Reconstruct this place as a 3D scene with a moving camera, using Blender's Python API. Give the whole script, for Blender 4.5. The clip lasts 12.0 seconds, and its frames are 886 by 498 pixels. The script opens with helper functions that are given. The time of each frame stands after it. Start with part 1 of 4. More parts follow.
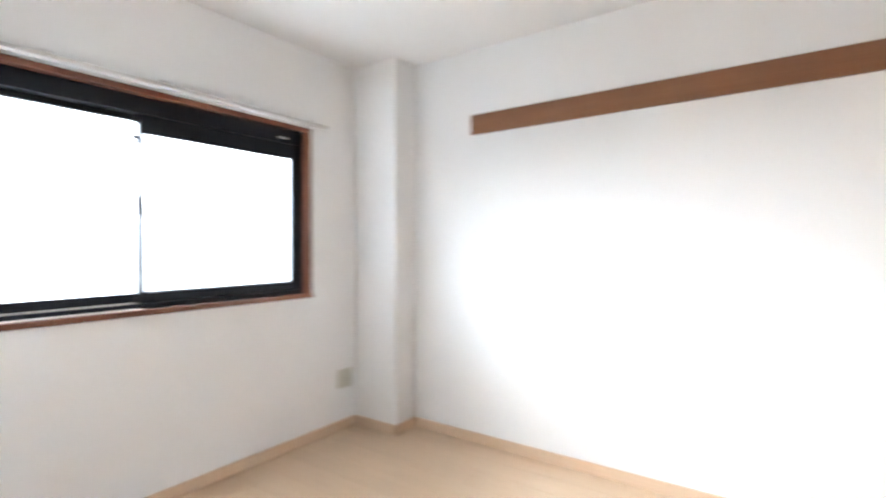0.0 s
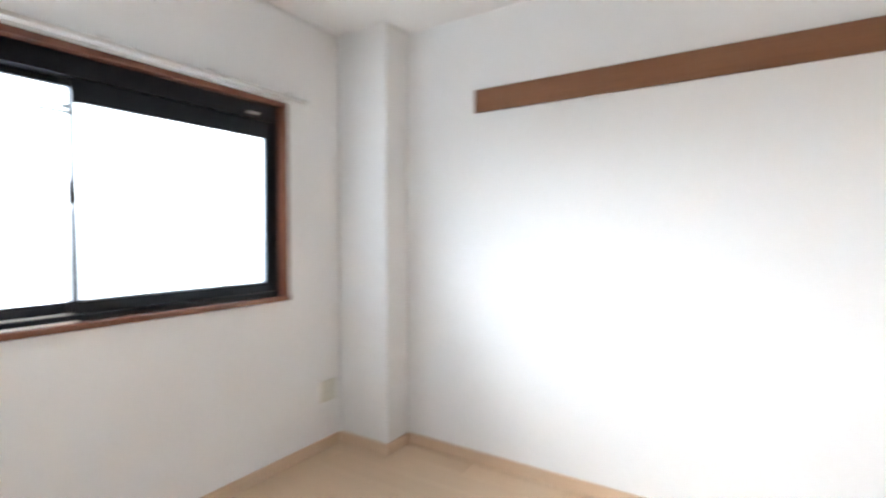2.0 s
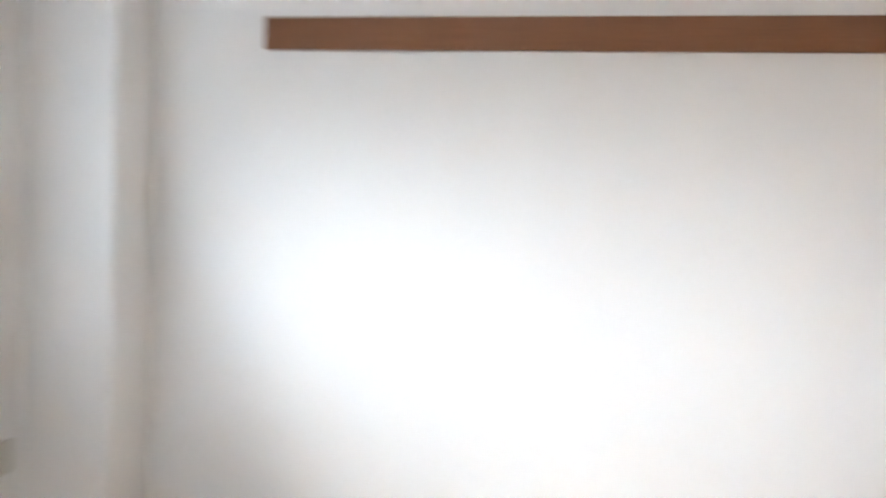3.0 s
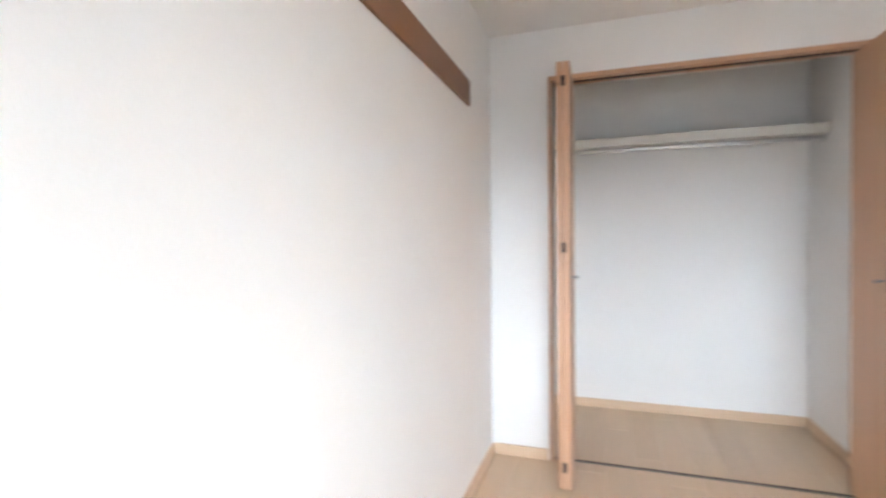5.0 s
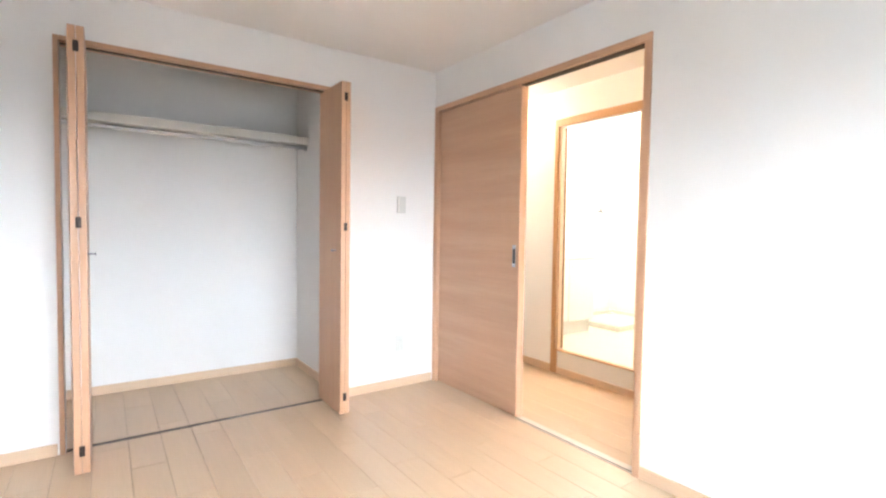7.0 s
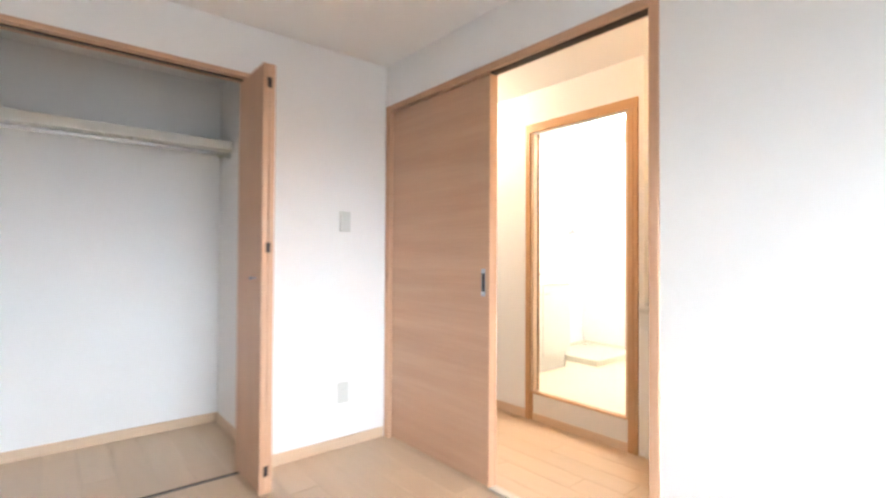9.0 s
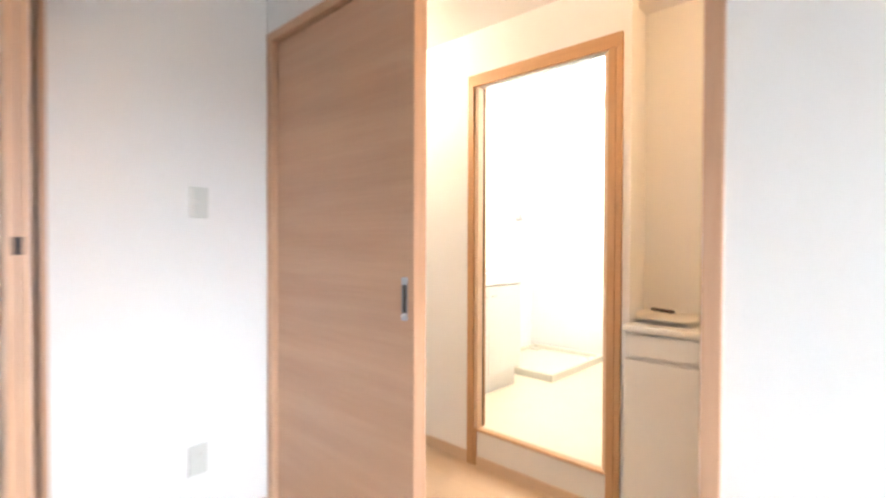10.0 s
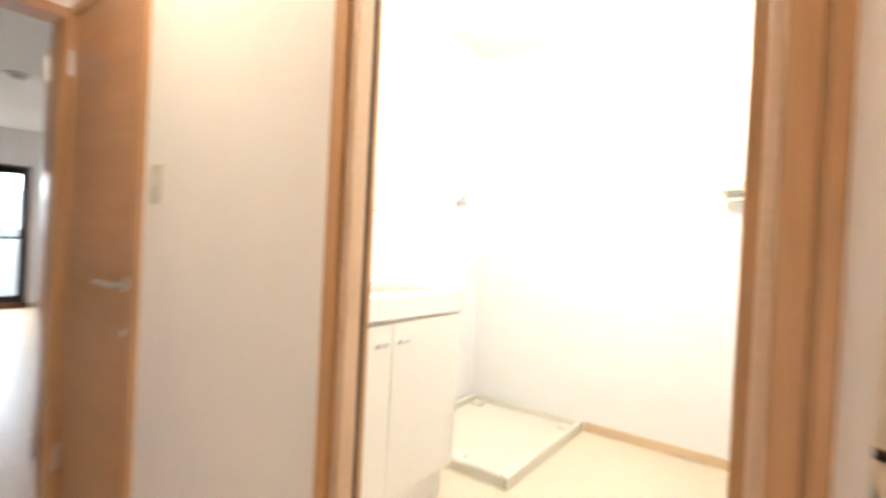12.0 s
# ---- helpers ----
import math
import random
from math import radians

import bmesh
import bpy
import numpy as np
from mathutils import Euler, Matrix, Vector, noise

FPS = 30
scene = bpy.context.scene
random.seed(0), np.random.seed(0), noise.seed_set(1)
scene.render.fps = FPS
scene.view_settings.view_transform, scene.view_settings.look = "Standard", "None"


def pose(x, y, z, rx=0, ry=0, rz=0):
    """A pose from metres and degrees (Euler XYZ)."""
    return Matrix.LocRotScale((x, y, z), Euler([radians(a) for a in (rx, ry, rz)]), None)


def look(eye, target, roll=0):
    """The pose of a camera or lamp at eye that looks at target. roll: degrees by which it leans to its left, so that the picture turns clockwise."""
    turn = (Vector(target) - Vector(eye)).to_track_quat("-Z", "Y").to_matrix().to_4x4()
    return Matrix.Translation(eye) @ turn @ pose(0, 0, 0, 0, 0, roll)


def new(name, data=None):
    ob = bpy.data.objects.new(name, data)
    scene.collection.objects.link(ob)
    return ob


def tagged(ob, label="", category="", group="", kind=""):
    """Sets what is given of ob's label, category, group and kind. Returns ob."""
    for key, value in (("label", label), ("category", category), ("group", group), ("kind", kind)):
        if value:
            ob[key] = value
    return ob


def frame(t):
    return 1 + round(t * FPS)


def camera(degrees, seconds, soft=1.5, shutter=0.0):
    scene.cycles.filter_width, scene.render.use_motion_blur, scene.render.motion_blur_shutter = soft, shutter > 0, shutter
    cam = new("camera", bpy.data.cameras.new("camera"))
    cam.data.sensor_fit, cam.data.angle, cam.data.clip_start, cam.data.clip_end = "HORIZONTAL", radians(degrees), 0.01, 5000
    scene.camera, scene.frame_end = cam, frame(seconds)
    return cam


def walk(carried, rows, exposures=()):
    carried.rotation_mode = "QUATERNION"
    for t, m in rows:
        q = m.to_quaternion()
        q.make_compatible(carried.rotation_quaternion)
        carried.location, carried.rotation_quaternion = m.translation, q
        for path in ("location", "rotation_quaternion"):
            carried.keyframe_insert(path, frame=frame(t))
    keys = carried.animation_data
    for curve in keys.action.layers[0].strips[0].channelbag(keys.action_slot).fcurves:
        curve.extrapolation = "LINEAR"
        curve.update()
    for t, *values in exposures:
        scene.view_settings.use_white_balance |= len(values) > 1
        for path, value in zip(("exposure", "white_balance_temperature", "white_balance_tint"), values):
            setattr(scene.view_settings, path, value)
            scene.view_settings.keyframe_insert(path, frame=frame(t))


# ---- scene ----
cam = camera(85.5, 12.0, soft=2.3, shutter=0.8)
PATH = [
    (0, (0.128, 2.090, 1.165), (1.757, 3.245, 1.152), -0.1),
    (0.5, (0.085, 2.123, 1.131), (1.442, 3.592, 1.153), -0.2),
    (1, (0.064, 2.163, 1.148), (1.383, 3.666, 1.154), 0.7),
    (1.5, (0.174, 2.206, 1.156), (1.544, 3.660, 1.073), 1.3),
    (2, (0.362, 2.395, 1.200), (2.046, 3.472, 1.137), -0.0),
    (2.5, (0.562, 2.631, 1.190), (2.445, 3.305, 1.155), 0.3),
    (2.7, (0.670, 2.712, 1.187), (2.597, 3.245, 1.132), 1.6),
    (4.5, (1.746, 2.591, 1.224), (2.831, 0.913, 1.142), -0.8),
    (5, (1.960, 2.631, 1.202), (2.592, 0.734, 1.164), -0.6),
    (5.2, (2.005, 2.658, 1.199), (2.433, 0.705, 1.150), 1.3),
    (5.5, (2.106, 2.752, 1.168), (2.021, 0.754, 1.145), 1.5),
    (5.7, (2.163, 2.803, 1.151), (1.784, 0.842, 1.057), -1.5),
    (6, (2.176, 2.883, 1.167), (1.526, 0.992, 1.094), 0.1),
    (6.5, (2.138, 3.000, 1.149), (1.151, 1.264, 1.054), 0.4),
    (6.7, (2.075, 3.016, 1.156), (0.920, 1.385, 1.071), 0.8),
    (8.3, (1.972, 2.947, 1.111), (0.861, 1.285, 1.058), 1.0),
    (8.5, (1.914, 2.825, 1.125), (0.748, 1.201, 1.098), 0.6),
    (9, (1.654, 2.556, 1.121), (0.375, 1.020, 1.153), 0.3),
    (9.5, (1.337, 2.269, 1.155), (0.034, 0.752, 1.159), 2.3),
    (10, (1.006, 1.978, 1.174), (-0.457, 0.617, 1.145), 0.2),
    (10.2, (0.862, 1.884, 1.160), (-0.582, 0.500, 1.175), 0.9),
    (10.5, (0.667, 1.740, 1.181), (-0.744, 0.323, 1.156), 2.8),
    (11, (0.345, 1.494, 1.163), (-1.194, 0.230, 1.098), 0.8),
    (11.2, (0.216, 1.404, 1.156), (-1.345, 0.173, 1.093), 0.7),
    (11.5, (-0.006, 1.311, 1.168), (-1.533, 0.033, 1.087), 1.6),
    (11.8, (-0.172, 1.214, 1.153), (-1.721, -0.028, 1.081), 2.5),
    (12, (-0.288, 1.124, 1.145), (-1.894, -0.049, 1.124), 2.8),
]
EXPOSURES = [(0, 0.40), (1.5, 0.29), (2.5, 0.07), (3.5, 0.08), (4.5, 0.20), (5.2, 0.43), (5.8, 0.66), (8.5, 0.45), (10.2, 0.37), (11.0, 0.34), (11.5, 0.37), (12, -0.03)]
walk(cam, [(t, look(eye, target, roll)) for t, eye, target, roll in PATH], EXPOSURES)

# ---- world and light ----
world = bpy.data.worlds.new("overcast_world")
scene.world = world
world.use_nodes = True
wn = world.node_tree.nodes
sky = wn.new("ShaderNodeTexSky")
sky.sky_type = "NISHITA"
sky.sun_disc = False
sky.sun_elevation = radians(48)
sky.sun_rotation = radians(200)
wn["Background"].inputs["Strength"].default_value = 0.10
world.node_tree.links.new(sky.outputs["Color"], wn["Background"].inputs["Color"])


def lamp(name, kind, energy, m, color=(1, 1, 1), size=1.0, size_y=None, spread=180.0):
    data = bpy.data.lights.new(name, kind)
    data.energy, data.color = energy, color
    if kind == "AREA":
        data.shape = "RECTANGLE" if size_y else "DISK"
        data.size = size
        if size_y:
            data.size_y = size_y
        data.spread = radians(spread)
    elif kind == "SUN":
        data.angle = radians(size)
    else:
        data.shadow_soft_size = size
    ob = new(name, data)
    ob.matrix_basis = m
    return ob


SKY_BEDROOM, PANE_BEDROOM, SKY_LIVING, HALL_LAMP, ENTRANCE_LAMP, WASH_LAMP = 11600.0, 8.0, 12500.0, 16.5, 12.0, 72.0
lamp("sun_overcast", "SUN", 0.8, look((-4, -9, 12), (-1, -3, 0)), (1, 0.97, 0.92), 15)
lamp("window_skylight", "AREA", SKY_BEDROOM, look((1.1, 12.3, 4.9), (1.1, 0, 4.7)), (0.74, 0.85, 0.975), 16.0, 6.8)
lamp("window_pane_light", "AREA", PANE_BEDROOM, look((1.11, 4.525, 1.35), (1.11, 0, 1.35)), (0.78, 0.88, 1.0), 1.70, 0.92)
lamp("balcony_skylight", "AREA", SKY_LIVING, look((-1.2, -15.0, 5.5), (-1.2, 0, 5.3)), (0.74, 0.87, 1.0), 16.0, 7.0)
lamp("hall_lamp", "POINT", HALL_LAMP, Matrix.Translation((-0.53, -0.12, 2.13)), (1.0, 0.80, 0.58), 0.06)
lamp("entrance_lamp", "POINT", ENTRANCE_LAMP, Matrix.Translation((-0.53, 1.85, 2.13)), (1.0, 0.60, 0.29), 0.06)
lamp("washroom_lamp", "POINT", WASH_LAMP, Matrix.Translation((-1.85, 0.45, 2.10)), (1.0, 0.93, 0.83), 0.12)


# ---- materials ----
def material(name, base, rough=0.6, metal=0.0, spec=0.5):
    m = bpy.data.materials.new(name)
    m.use_nodes = True
    b = m.node_tree.nodes["Principled BSDF"]
    b.inputs["Base Color"].default_value = (*base, 1)
    b.inputs["Roughness"].default_value = rough
    b.inputs["Metallic"].default_value = metal
    b.inputs["Specular IOR Level"].default_value = spec
    return m, m.node_tree.nodes, m.node_tree.links, b


def coords(n, l, scale, kind="Object"):
    c, mp = n.new("ShaderNodeTexCoord"), n.new("ShaderNodeMapping")
    mp.inputs["Scale"].default_value = scale
    l.new(c.outputs[kind], mp.inputs["Vector"])
    return mp.outputs["Vector"]


def noise_tex(n, l, vec, scale, detail=4.0, rough=0.55):
    t = n.new("ShaderNodeTexNoise")
    t.inputs["Scale"].default_value, t.inputs["Detail"].default_value, t.inputs["Roughness"].default_value = scale, detail, rough
    l.new(vec, t.inputs["Vector"])
    return t.outputs["Fac"]


def ramp(n, l, fac, stops):
    r = n.new("ShaderNodeValToRGB")
    e = r.color_ramp.elements
    e[0].position, e[0].color = stops[0][0], (*stops[0][1], 1)
    e[1].position, e[1].color = stops[-1][0], (*stops[-1][1], 1)
    for p, c in stops[1:-1]:
        e.new(p).color = (*c, 1)
    l.new(fac, r.inputs["Fac"])
    return r.outputs["Color"]


def mix(n, l, fac, a, b, mode="MIX"):
    x = n.new("ShaderNodeMix")
    x.data_type, x.blend_type = "RGBA", mode
    for sock, v in ((x.inputs["Factor"], fac), (x.inputs["A"], a), (x.inputs["B"], b)):
        if isinstance(v, (int, float)):
            sock.default_value = v
        elif isinstance(v, tuple):
            sock.default_value = (*v, 1)
        else:
            l.new(v, sock)
    return x.outputs["Result"]


def bump(n, l, b, height, strength, distance=0.002):
    t = n.new("ShaderNodeBump")
    t.inputs["Strength"].default_value, t.inputs["Distance"].default_value = strength, distance
    l.new(height, t.inputs["Height"])
    l.new(t.outputs["Normal"], b.inputs["Normal"])


def wallpaper(name, base):
    m, n, l, b = material(name, base, 0.75, 0, 0.25)
    v = coords(n, l, (1, 1, 1))
    big = noise_tex(n, l, v, 1.3, 3)
    fine = noise_tex(n, l, v, 260, 3, 0.7)
    weave = noise_tex(n, l, coords(n, l, (1, 1, 0.25)), 420, 2, 0.6)
    dark = tuple(c * 0.955 for c in base)
    l.new(mix(n, l, 0.25, ramp(n, l, big, [(0.3, dark), (0.7, base)]), ramp(n, l, fine, [(0.35, tuple(c * 0.93 for c in base)), (0.65, base)])), b.inputs["Base Color"])
    h = n.new("ShaderNodeMath")
    h.operation = "ADD"
    l.new(fine, h.inputs[0]), l.new(weave, h.inputs[1])
    bump(n, l, b, h.outputs[0], 0.35, 0.0012)
    return m


def wood(name, dark, light, along, rough=0.42, spread=0.5, vary=0.06, scale=1.0, pore=0.30, sheen=1.0):
    """Grain that runs along one axis: 0 x, 1 y, 2 z."""
    m, n, l, b = material(name, light, rough, 0, 0.4)
    s = [14.0 * scale] * 3
    s[along] = 0.9 * scale
    info = n.new("ShaderNodeObjectInfo")
    v0 = coords(n, l, tuple(s))
    off = n.new("ShaderNodeVectorMath")
    off.operation = "ADD"
    sc = n.new("ShaderNodeVectorMath")
    sc.operation = "SCALE"
    sc.inputs[0].default_value = (37.0, 53.0, 71.0)
    l.new(info.outputs["Random"], sc.inputs["Scale"])
    l.new(v0, off.inputs[0]), l.new(sc.outputs[0], off.inputs[1])
    v = off.outputs[0]
    grain = noise_tex(n, l, v, 1.6, 6, 0.62)
    s2 = [120.0 * scale] * 3
    s2[along] = 3.0 * scale
    pores = noise_tex(n, l, coords(n, l, tuple(s2)), 2.2, 3, 0.6)
    mid = tuple((a + c) / 2 for a, c in zip(dark, light))
    col = ramp(n, l, grain, [(0.5 - spread / 2, dark), (0.5, mid), (0.5 + spread / 2, light)])
    col = mix(n, l, pore, col, ramp(n, l, pores, [(0.35, dark), (0.6, light)]))
    hsv = n.new("ShaderNodeHueSaturation")
    mr = n.new("ShaderNodeMapRange")
    mr.inputs["To Min"].default_value, mr.inputs["To Max"].default_value = 1 - vary, 1 + vary
    l.new(info.outputs["Random"], mr.inputs["Value"])
    l.new(mr.outputs["Result"], hsv.inputs["Value"])
    l.new(col, hsv.inputs["Color"])
    l.new(hsv.outputs["Color"], b.inputs["Base Color"])
    rr = n.new("ShaderNodeMapRange")
    rr.inputs["To Min"].default_value, rr.inputs["To Max"].default_value = rough - 0.06 * sheen, rough + 0.08 * sheen
    l.new(grain, rr.inputs["Value"])
    l.new(rr.outputs["Result"], b.inputs["Roughness"])
    bump(n, l, b, pores, 0.15, 0.0006)
    return m


def plain(name, base, rough=0.5, metal=0.0, grain=0.05, scale=40.0, spec=0.5):
    m, n, l, b = material(name, base, rough, metal, spec)
    v = coords(n, l, (1, 1, 1))
    f = noise_tex(n, l, v, scale, 4)
    g = noise_tex(n, l, v, scale * 0.12, 3)
    col = ramp(n, l, f, [(0.3, tuple(c * (1 - grain) for c in base)), (0.7, base)])
    l.new(mix(n, l, 0.4, col, ramp(n, l, g, [(0.3, tuple(c * (1 - 1.5 * grain) for c in base)), (0.7, base)])), b.inputs["Base Color"])
    rr = n.new("ShaderNodeMapRange")
    rr.inputs["To Min"].default_value, rr.inputs["To Max"].default_value = max(rough - 0.06, 0.03), min(rough + 0.08, 1)
    l.new(f, rr.inputs["Value"])
    l.new(rr.outputs["Result"], b.inputs["Roughness"])
    return m


def glow(name, color, strength):
    m, n, l, b = material(name, color, 0.5)
    b.inputs["Emission Color"].default_value = (*color, 1)
    b.inputs["Emission Strength"].default_value = strength
    return m


def glass(name, rough, tint=(1, 1, 1)):
    m, n, l, b = material(name, tint, rough)
    b.inputs["Transmission Weight"].default_value = 1.0
    b.inputs["IOR"].default_value = 1.1 if rough > 0.1 else 1.45
    return m


WALLPAPER = wallpaper("wallpaper", (0.875, 0.868, 0.856))
CEILING = wallpaper("ceiling_paper", (0.86, 0.845, 0.825))
FLOOR_WOOD = wood("floor_laminate", (0.54, 0.38, 0.245), (0.65, 0.472, 0.318), 1, 0.33, 0.9, 0.03, 0.8, 0.2, 0.35)
JOINT = plain("floor_joint", (0.40, 0.28, 0.18), 0.8)
PANEL_WOOD = wood("door_laminate", (0.425, 0.245, 0.150), (0.565, 0.355, 0.232), 1, 0.42, 0.6, 0.0, 0.45, 0.12)
FRAME_WOOD = wood("frame_laminate", (0.455, 0.256, 0.152), (0.595, 0.369, 0.238), 2, 0.4, 0.7, 0.03, 0.8)
HEAD_WOOD = wood("head_laminate", (0.455, 0.256, 0.152), (0.595, 0.369, 0.238), 0, 0.4, 0.7, 0.03, 0.8)
HEAD_WOOD_Y = wood("head_laminate_long", (0.455, 0.256, 0.152), (0.595, 0.369, 0.238), 1, 0.4, 0.7, 0.03, 0.8)
HALL_WOOD = wood("hall_frame_laminate", (0.40, 0.215, 0.098), (0.54, 0.32, 0.162), 2, 0.32, 0.7, 0.03, 0.8)
HALL_HEAD_WOOD = wood("hall_head_laminate", (0.40, 0.215, 0.098), (0.54, 0.32, 0.162), 1, 0.32, 0.7, 0.03, 0.8)
HALL_PANEL_WOOD = wood("hall_door_laminate", (0.36, 0.18, 0.08), (0.50, 0.28, 0.14), 1, 0.30, 0.6, 0.0, 0.45, 0.12)
BASE_WOOD = wood("baseboard_laminate", (0.58, 0.41, 0.27), (0.69, 0.51, 0.36), 0, 0.4, 0.8, 0.02, 0.6)
RAIL_WOOD = wood("rail_wood", (0.17, 0.072, 0.034), (0.24, 0.108, 0.052), 1, 0.4, 0.8, 0.0, 0.7)
CASING_WOOD = wood("window_casing_wood", (0.13, 0.05, 0.03), (0.20, 0.085, 0.055), 0, 0.22, 0.8, 0.0, 0.8)
SASH = plain("dark_aluminium", (0.012, 0.014, 0.020), 0.38, 0.6, 0.2)
FROST = glass("frosted_glass", 0.55)
CLEAR = glass("clear_glass", 0.02)
WHITE_PAINT = plain("white_melamine", (0.78, 0.76, 0.72), 0.35, 0, 0.03)
SHELF_PAINT = plain("shelf_white", (0.74, 0.71, 0.65), 0.5, 0, 0.04)
SWITCH_PLASTIC = plain("ivory_plastic", (0.62, 0.60, 0.52), 0.4, 0, 0.02)
SWITCH_WHITE = plain("switch_white_plastic", (0.66, 0.67, 0.64), 0.35, 0, 0.02)
STEEL = plain("brushed_steel", (0.62, 0.62, 0.63), 0.28, 1.0, 0.08, 200)
DARK_METAL = plain("dark_hinge_metal", (0.05, 0.035, 0.03), 0.45, 0.7, 0.2)
PULL_END = plain("pull_blue_grey_metal", (0.42, 0.47, 0.54), 0.3, 0.7, 0.05)
GASKET = plain("pale_sash_gasket", (0.30, 0.37, 0.42), 0.5, 0.0, 0.1)
PULL_METAL = plain("pull_grey_metal", (0.24, 0.25, 0.27), 0.35, 0.9, 0.1)
CURTAIN_METAL = plain("curtain_rail_metal", (0.60, 0.58, 0.55), 0.35, 0.5, 0.05)
TRACK_METAL = plain("floor_track_metal", (0.66, 0.60, 0.52), 0.4, 0.0, 0.1)
DARK_TRACK = plain("dark_floor_track", (0.22, 0.18, 0.15), 0.45, 0.2, 0.1)
# near-black colour painting the shade inside grooves and gaps that are not cut
GROOVE_SHADE = plain("groove_shade", (0.05, 0.035, 0.025), 0.8)
VINYL = plain("washroom_vinyl", (0.70, 0.62, 0.48), 0.35, 0, 0.08, 12)
PAN_PLASTIC = plain("pan_plastic", (0.70, 0.67, 0.57), 0.35, 0, 0.03)
CERAMIC = plain("white_ceramic", (0.82, 0.81, 0.78), 0.12, 0, 0.01)
BLACK_PLASTIC = plain("black_plastic", (0.012, 0.011, 0.011), 0.35, 0, 0.2)
BROWN_LEATHER = plain("brown_leather", (0.06, 0.03, 0.018), 0.5, 0, 0.3)
PAPER = plain("paper_white", (0.74, 0.73, 0.71), 0.7, 0, 0.04)
PAPER_GREY = plain("printed_paper_grey", (0.42, 0.42, 0.46), 0.7, 0, 0.15, 90)
MIRROR = plain("mirror_silver", (0.9, 0.9, 0.9), 0.02, 1.0, 0.0)
BRASS = plain("dark_brass", (0.16, 0.12, 0.05), 0.35, 0.9, 0.2)
CONCRETE = plain("balcony_concrete", (0.50, 0.49, 0.47), 0.85, 0, 0.15, 8)
LAMP_WARM = glow("warm_diffuser", (1.0, 0.78, 0.5), 6.0)
LAMP_WHITE = glow("white_diffuser", (1.0, 0.9, 0.75), 6.0)


# ---- mesh helpers ----
def box(bm, x0, x1, y0, y1, z0, z1, bevel=0.0):
    g = bmesh.ops.create_cube(bm, size=1.0, matrix=Matrix.Translation(((x0 + x1) / 2, (y0 + y1) / 2, (z0 + z1) / 2)) @ Matrix.Diagonal((abs(x1 - x0), abs(y1 - y0), abs(z1 - z0), 1)))
    if bevel:
        edges = list({e for v in g["verts"] for e in v.link_edges})
        bmesh.ops.bevel(bm, geom=edges, offset=bevel, segments=2, affect="EDGES", profile=0.5)
    return bm


def cyl(bm, p0, p1, r, r2=None, seg=20):
    a, b = Vector(p0), Vector(p1)
    m = Matrix.Translation((a + b) / 2) @ (b - a).to_track_quat("Z", "Y").to_matrix().to_4x4()
    bmesh.ops.create_cone(bm, cap_ends=True, segments=seg, radius1=r, radius2=r if r2 is None else r2, depth=(b - a).length, matrix=m)
    return bm


def boxes(*specs, bevel=0.0):
    bm = bmesh.new()
    for s in specs:
        box(bm, *s, bevel=bevel)
    return bm


def mesh_ob(name, bm, mat):
    me = bpy.data.meshes.new(name)
    bm.to_mesh(me)
    bm.free()
    me.materials.append(mat)
    return new(name, me)


def part(name, bm, mat, parent, label=""):
    ob = mesh_ob(name, bm, mat)
    ob.parent = parent
    if parent.matrix_basis != Matrix.Identity(4):
        ob.matrix_parent_inverse = parent.matrix_basis.inverted()
    return tagged(ob, label) if label else ob


def smooth(ob, angle=40):
    for p in ob.data.polygons:
        p.use_smooth = True
    ob.data.set_sharp_from_angle(angle=radians(angle))
    return ob


def thing(name, label, category, at=(0, 0, 0), group="", kind=""):
    e = new(name)
    e.matrix_basis = Matrix.Translation(at)
    e.empty_display_size = 0.05
    return tagged(e, label, category, group, kind)


def structure(name, bm, mat, label, category):
    return tagged(mesh_ob(name, bm, mat), label, category, kind="structure")


def wall(name, axis, p0, p1, a0, a1, z0, z1, holes, mat, label):
    """A wall of thickness p0..p1 across axis, from a0 to a1 along it, with openings (a0, a1, z0, z1)."""
    bm = bmesh.new()
    cuts = sorted({a0, a1, *(h[0] for h in holes), *(h[1] for h in holes)})
    for u, v in zip(cuts, cuts[1:]):
        spans, low = [], z0
        for h in sorted((h for h in holes if h[0] <= u and h[1] >= v), key=lambda h: h[2]):
            if h[2] > low:
                spans.append((low, h[2]))
            low = h[3]
        if low < z1:
            spans.append((low, z1))
        for s, e in spans:
            box(bm, p0, p1, u, v, s, e) if axis == "x" else box(bm, u, v, p0, p1, s, e)
    bmesh.ops.remove_doubles(bm, verts=bm.verts, dist=1e-5)
    return structure(name, bm, mat, label, "wall")


# ---- plan ----
W, L, H = 2.552, 4.38, 2.32           # bedroom
WX0, WX1, WZ0, WZ1 = 0.225, 1.995, 0.862, 1.857   # bedroom window
CX0, CX1, CTOP = 0.768, 2.212, 2.050  # closet opening
CB, CIX0, CIX1 = -0.94, 0.735, 2.30    # closet inside
HE, HW, HH = -0.060, -0.956, 2.275     # hall east and west faces, ceiling
HS, HN = -1.285, 2.95                 # hall ends
DY0, DY1, DTOP = 0.014, 1.754, 2.06   # bedroom door frame, outer
BY0, BY1, BTOP, STEP = 0.343, 1.168, 2.045, 0.193  # washroom door frame, outer
TY0, TY1, TTOP = -1.262, -0.552, 2.02  # toilet door frame, outer
LX0, LX1, LY, LH = -2.95, 2.3, -7.30, 2.40   # living room
SX0, SX1 = -0.962, -0.19              # living room door frame, outer
NX, NY0, NY1 = -1.37, 1.200, 2.04      # shoe cabinet niche
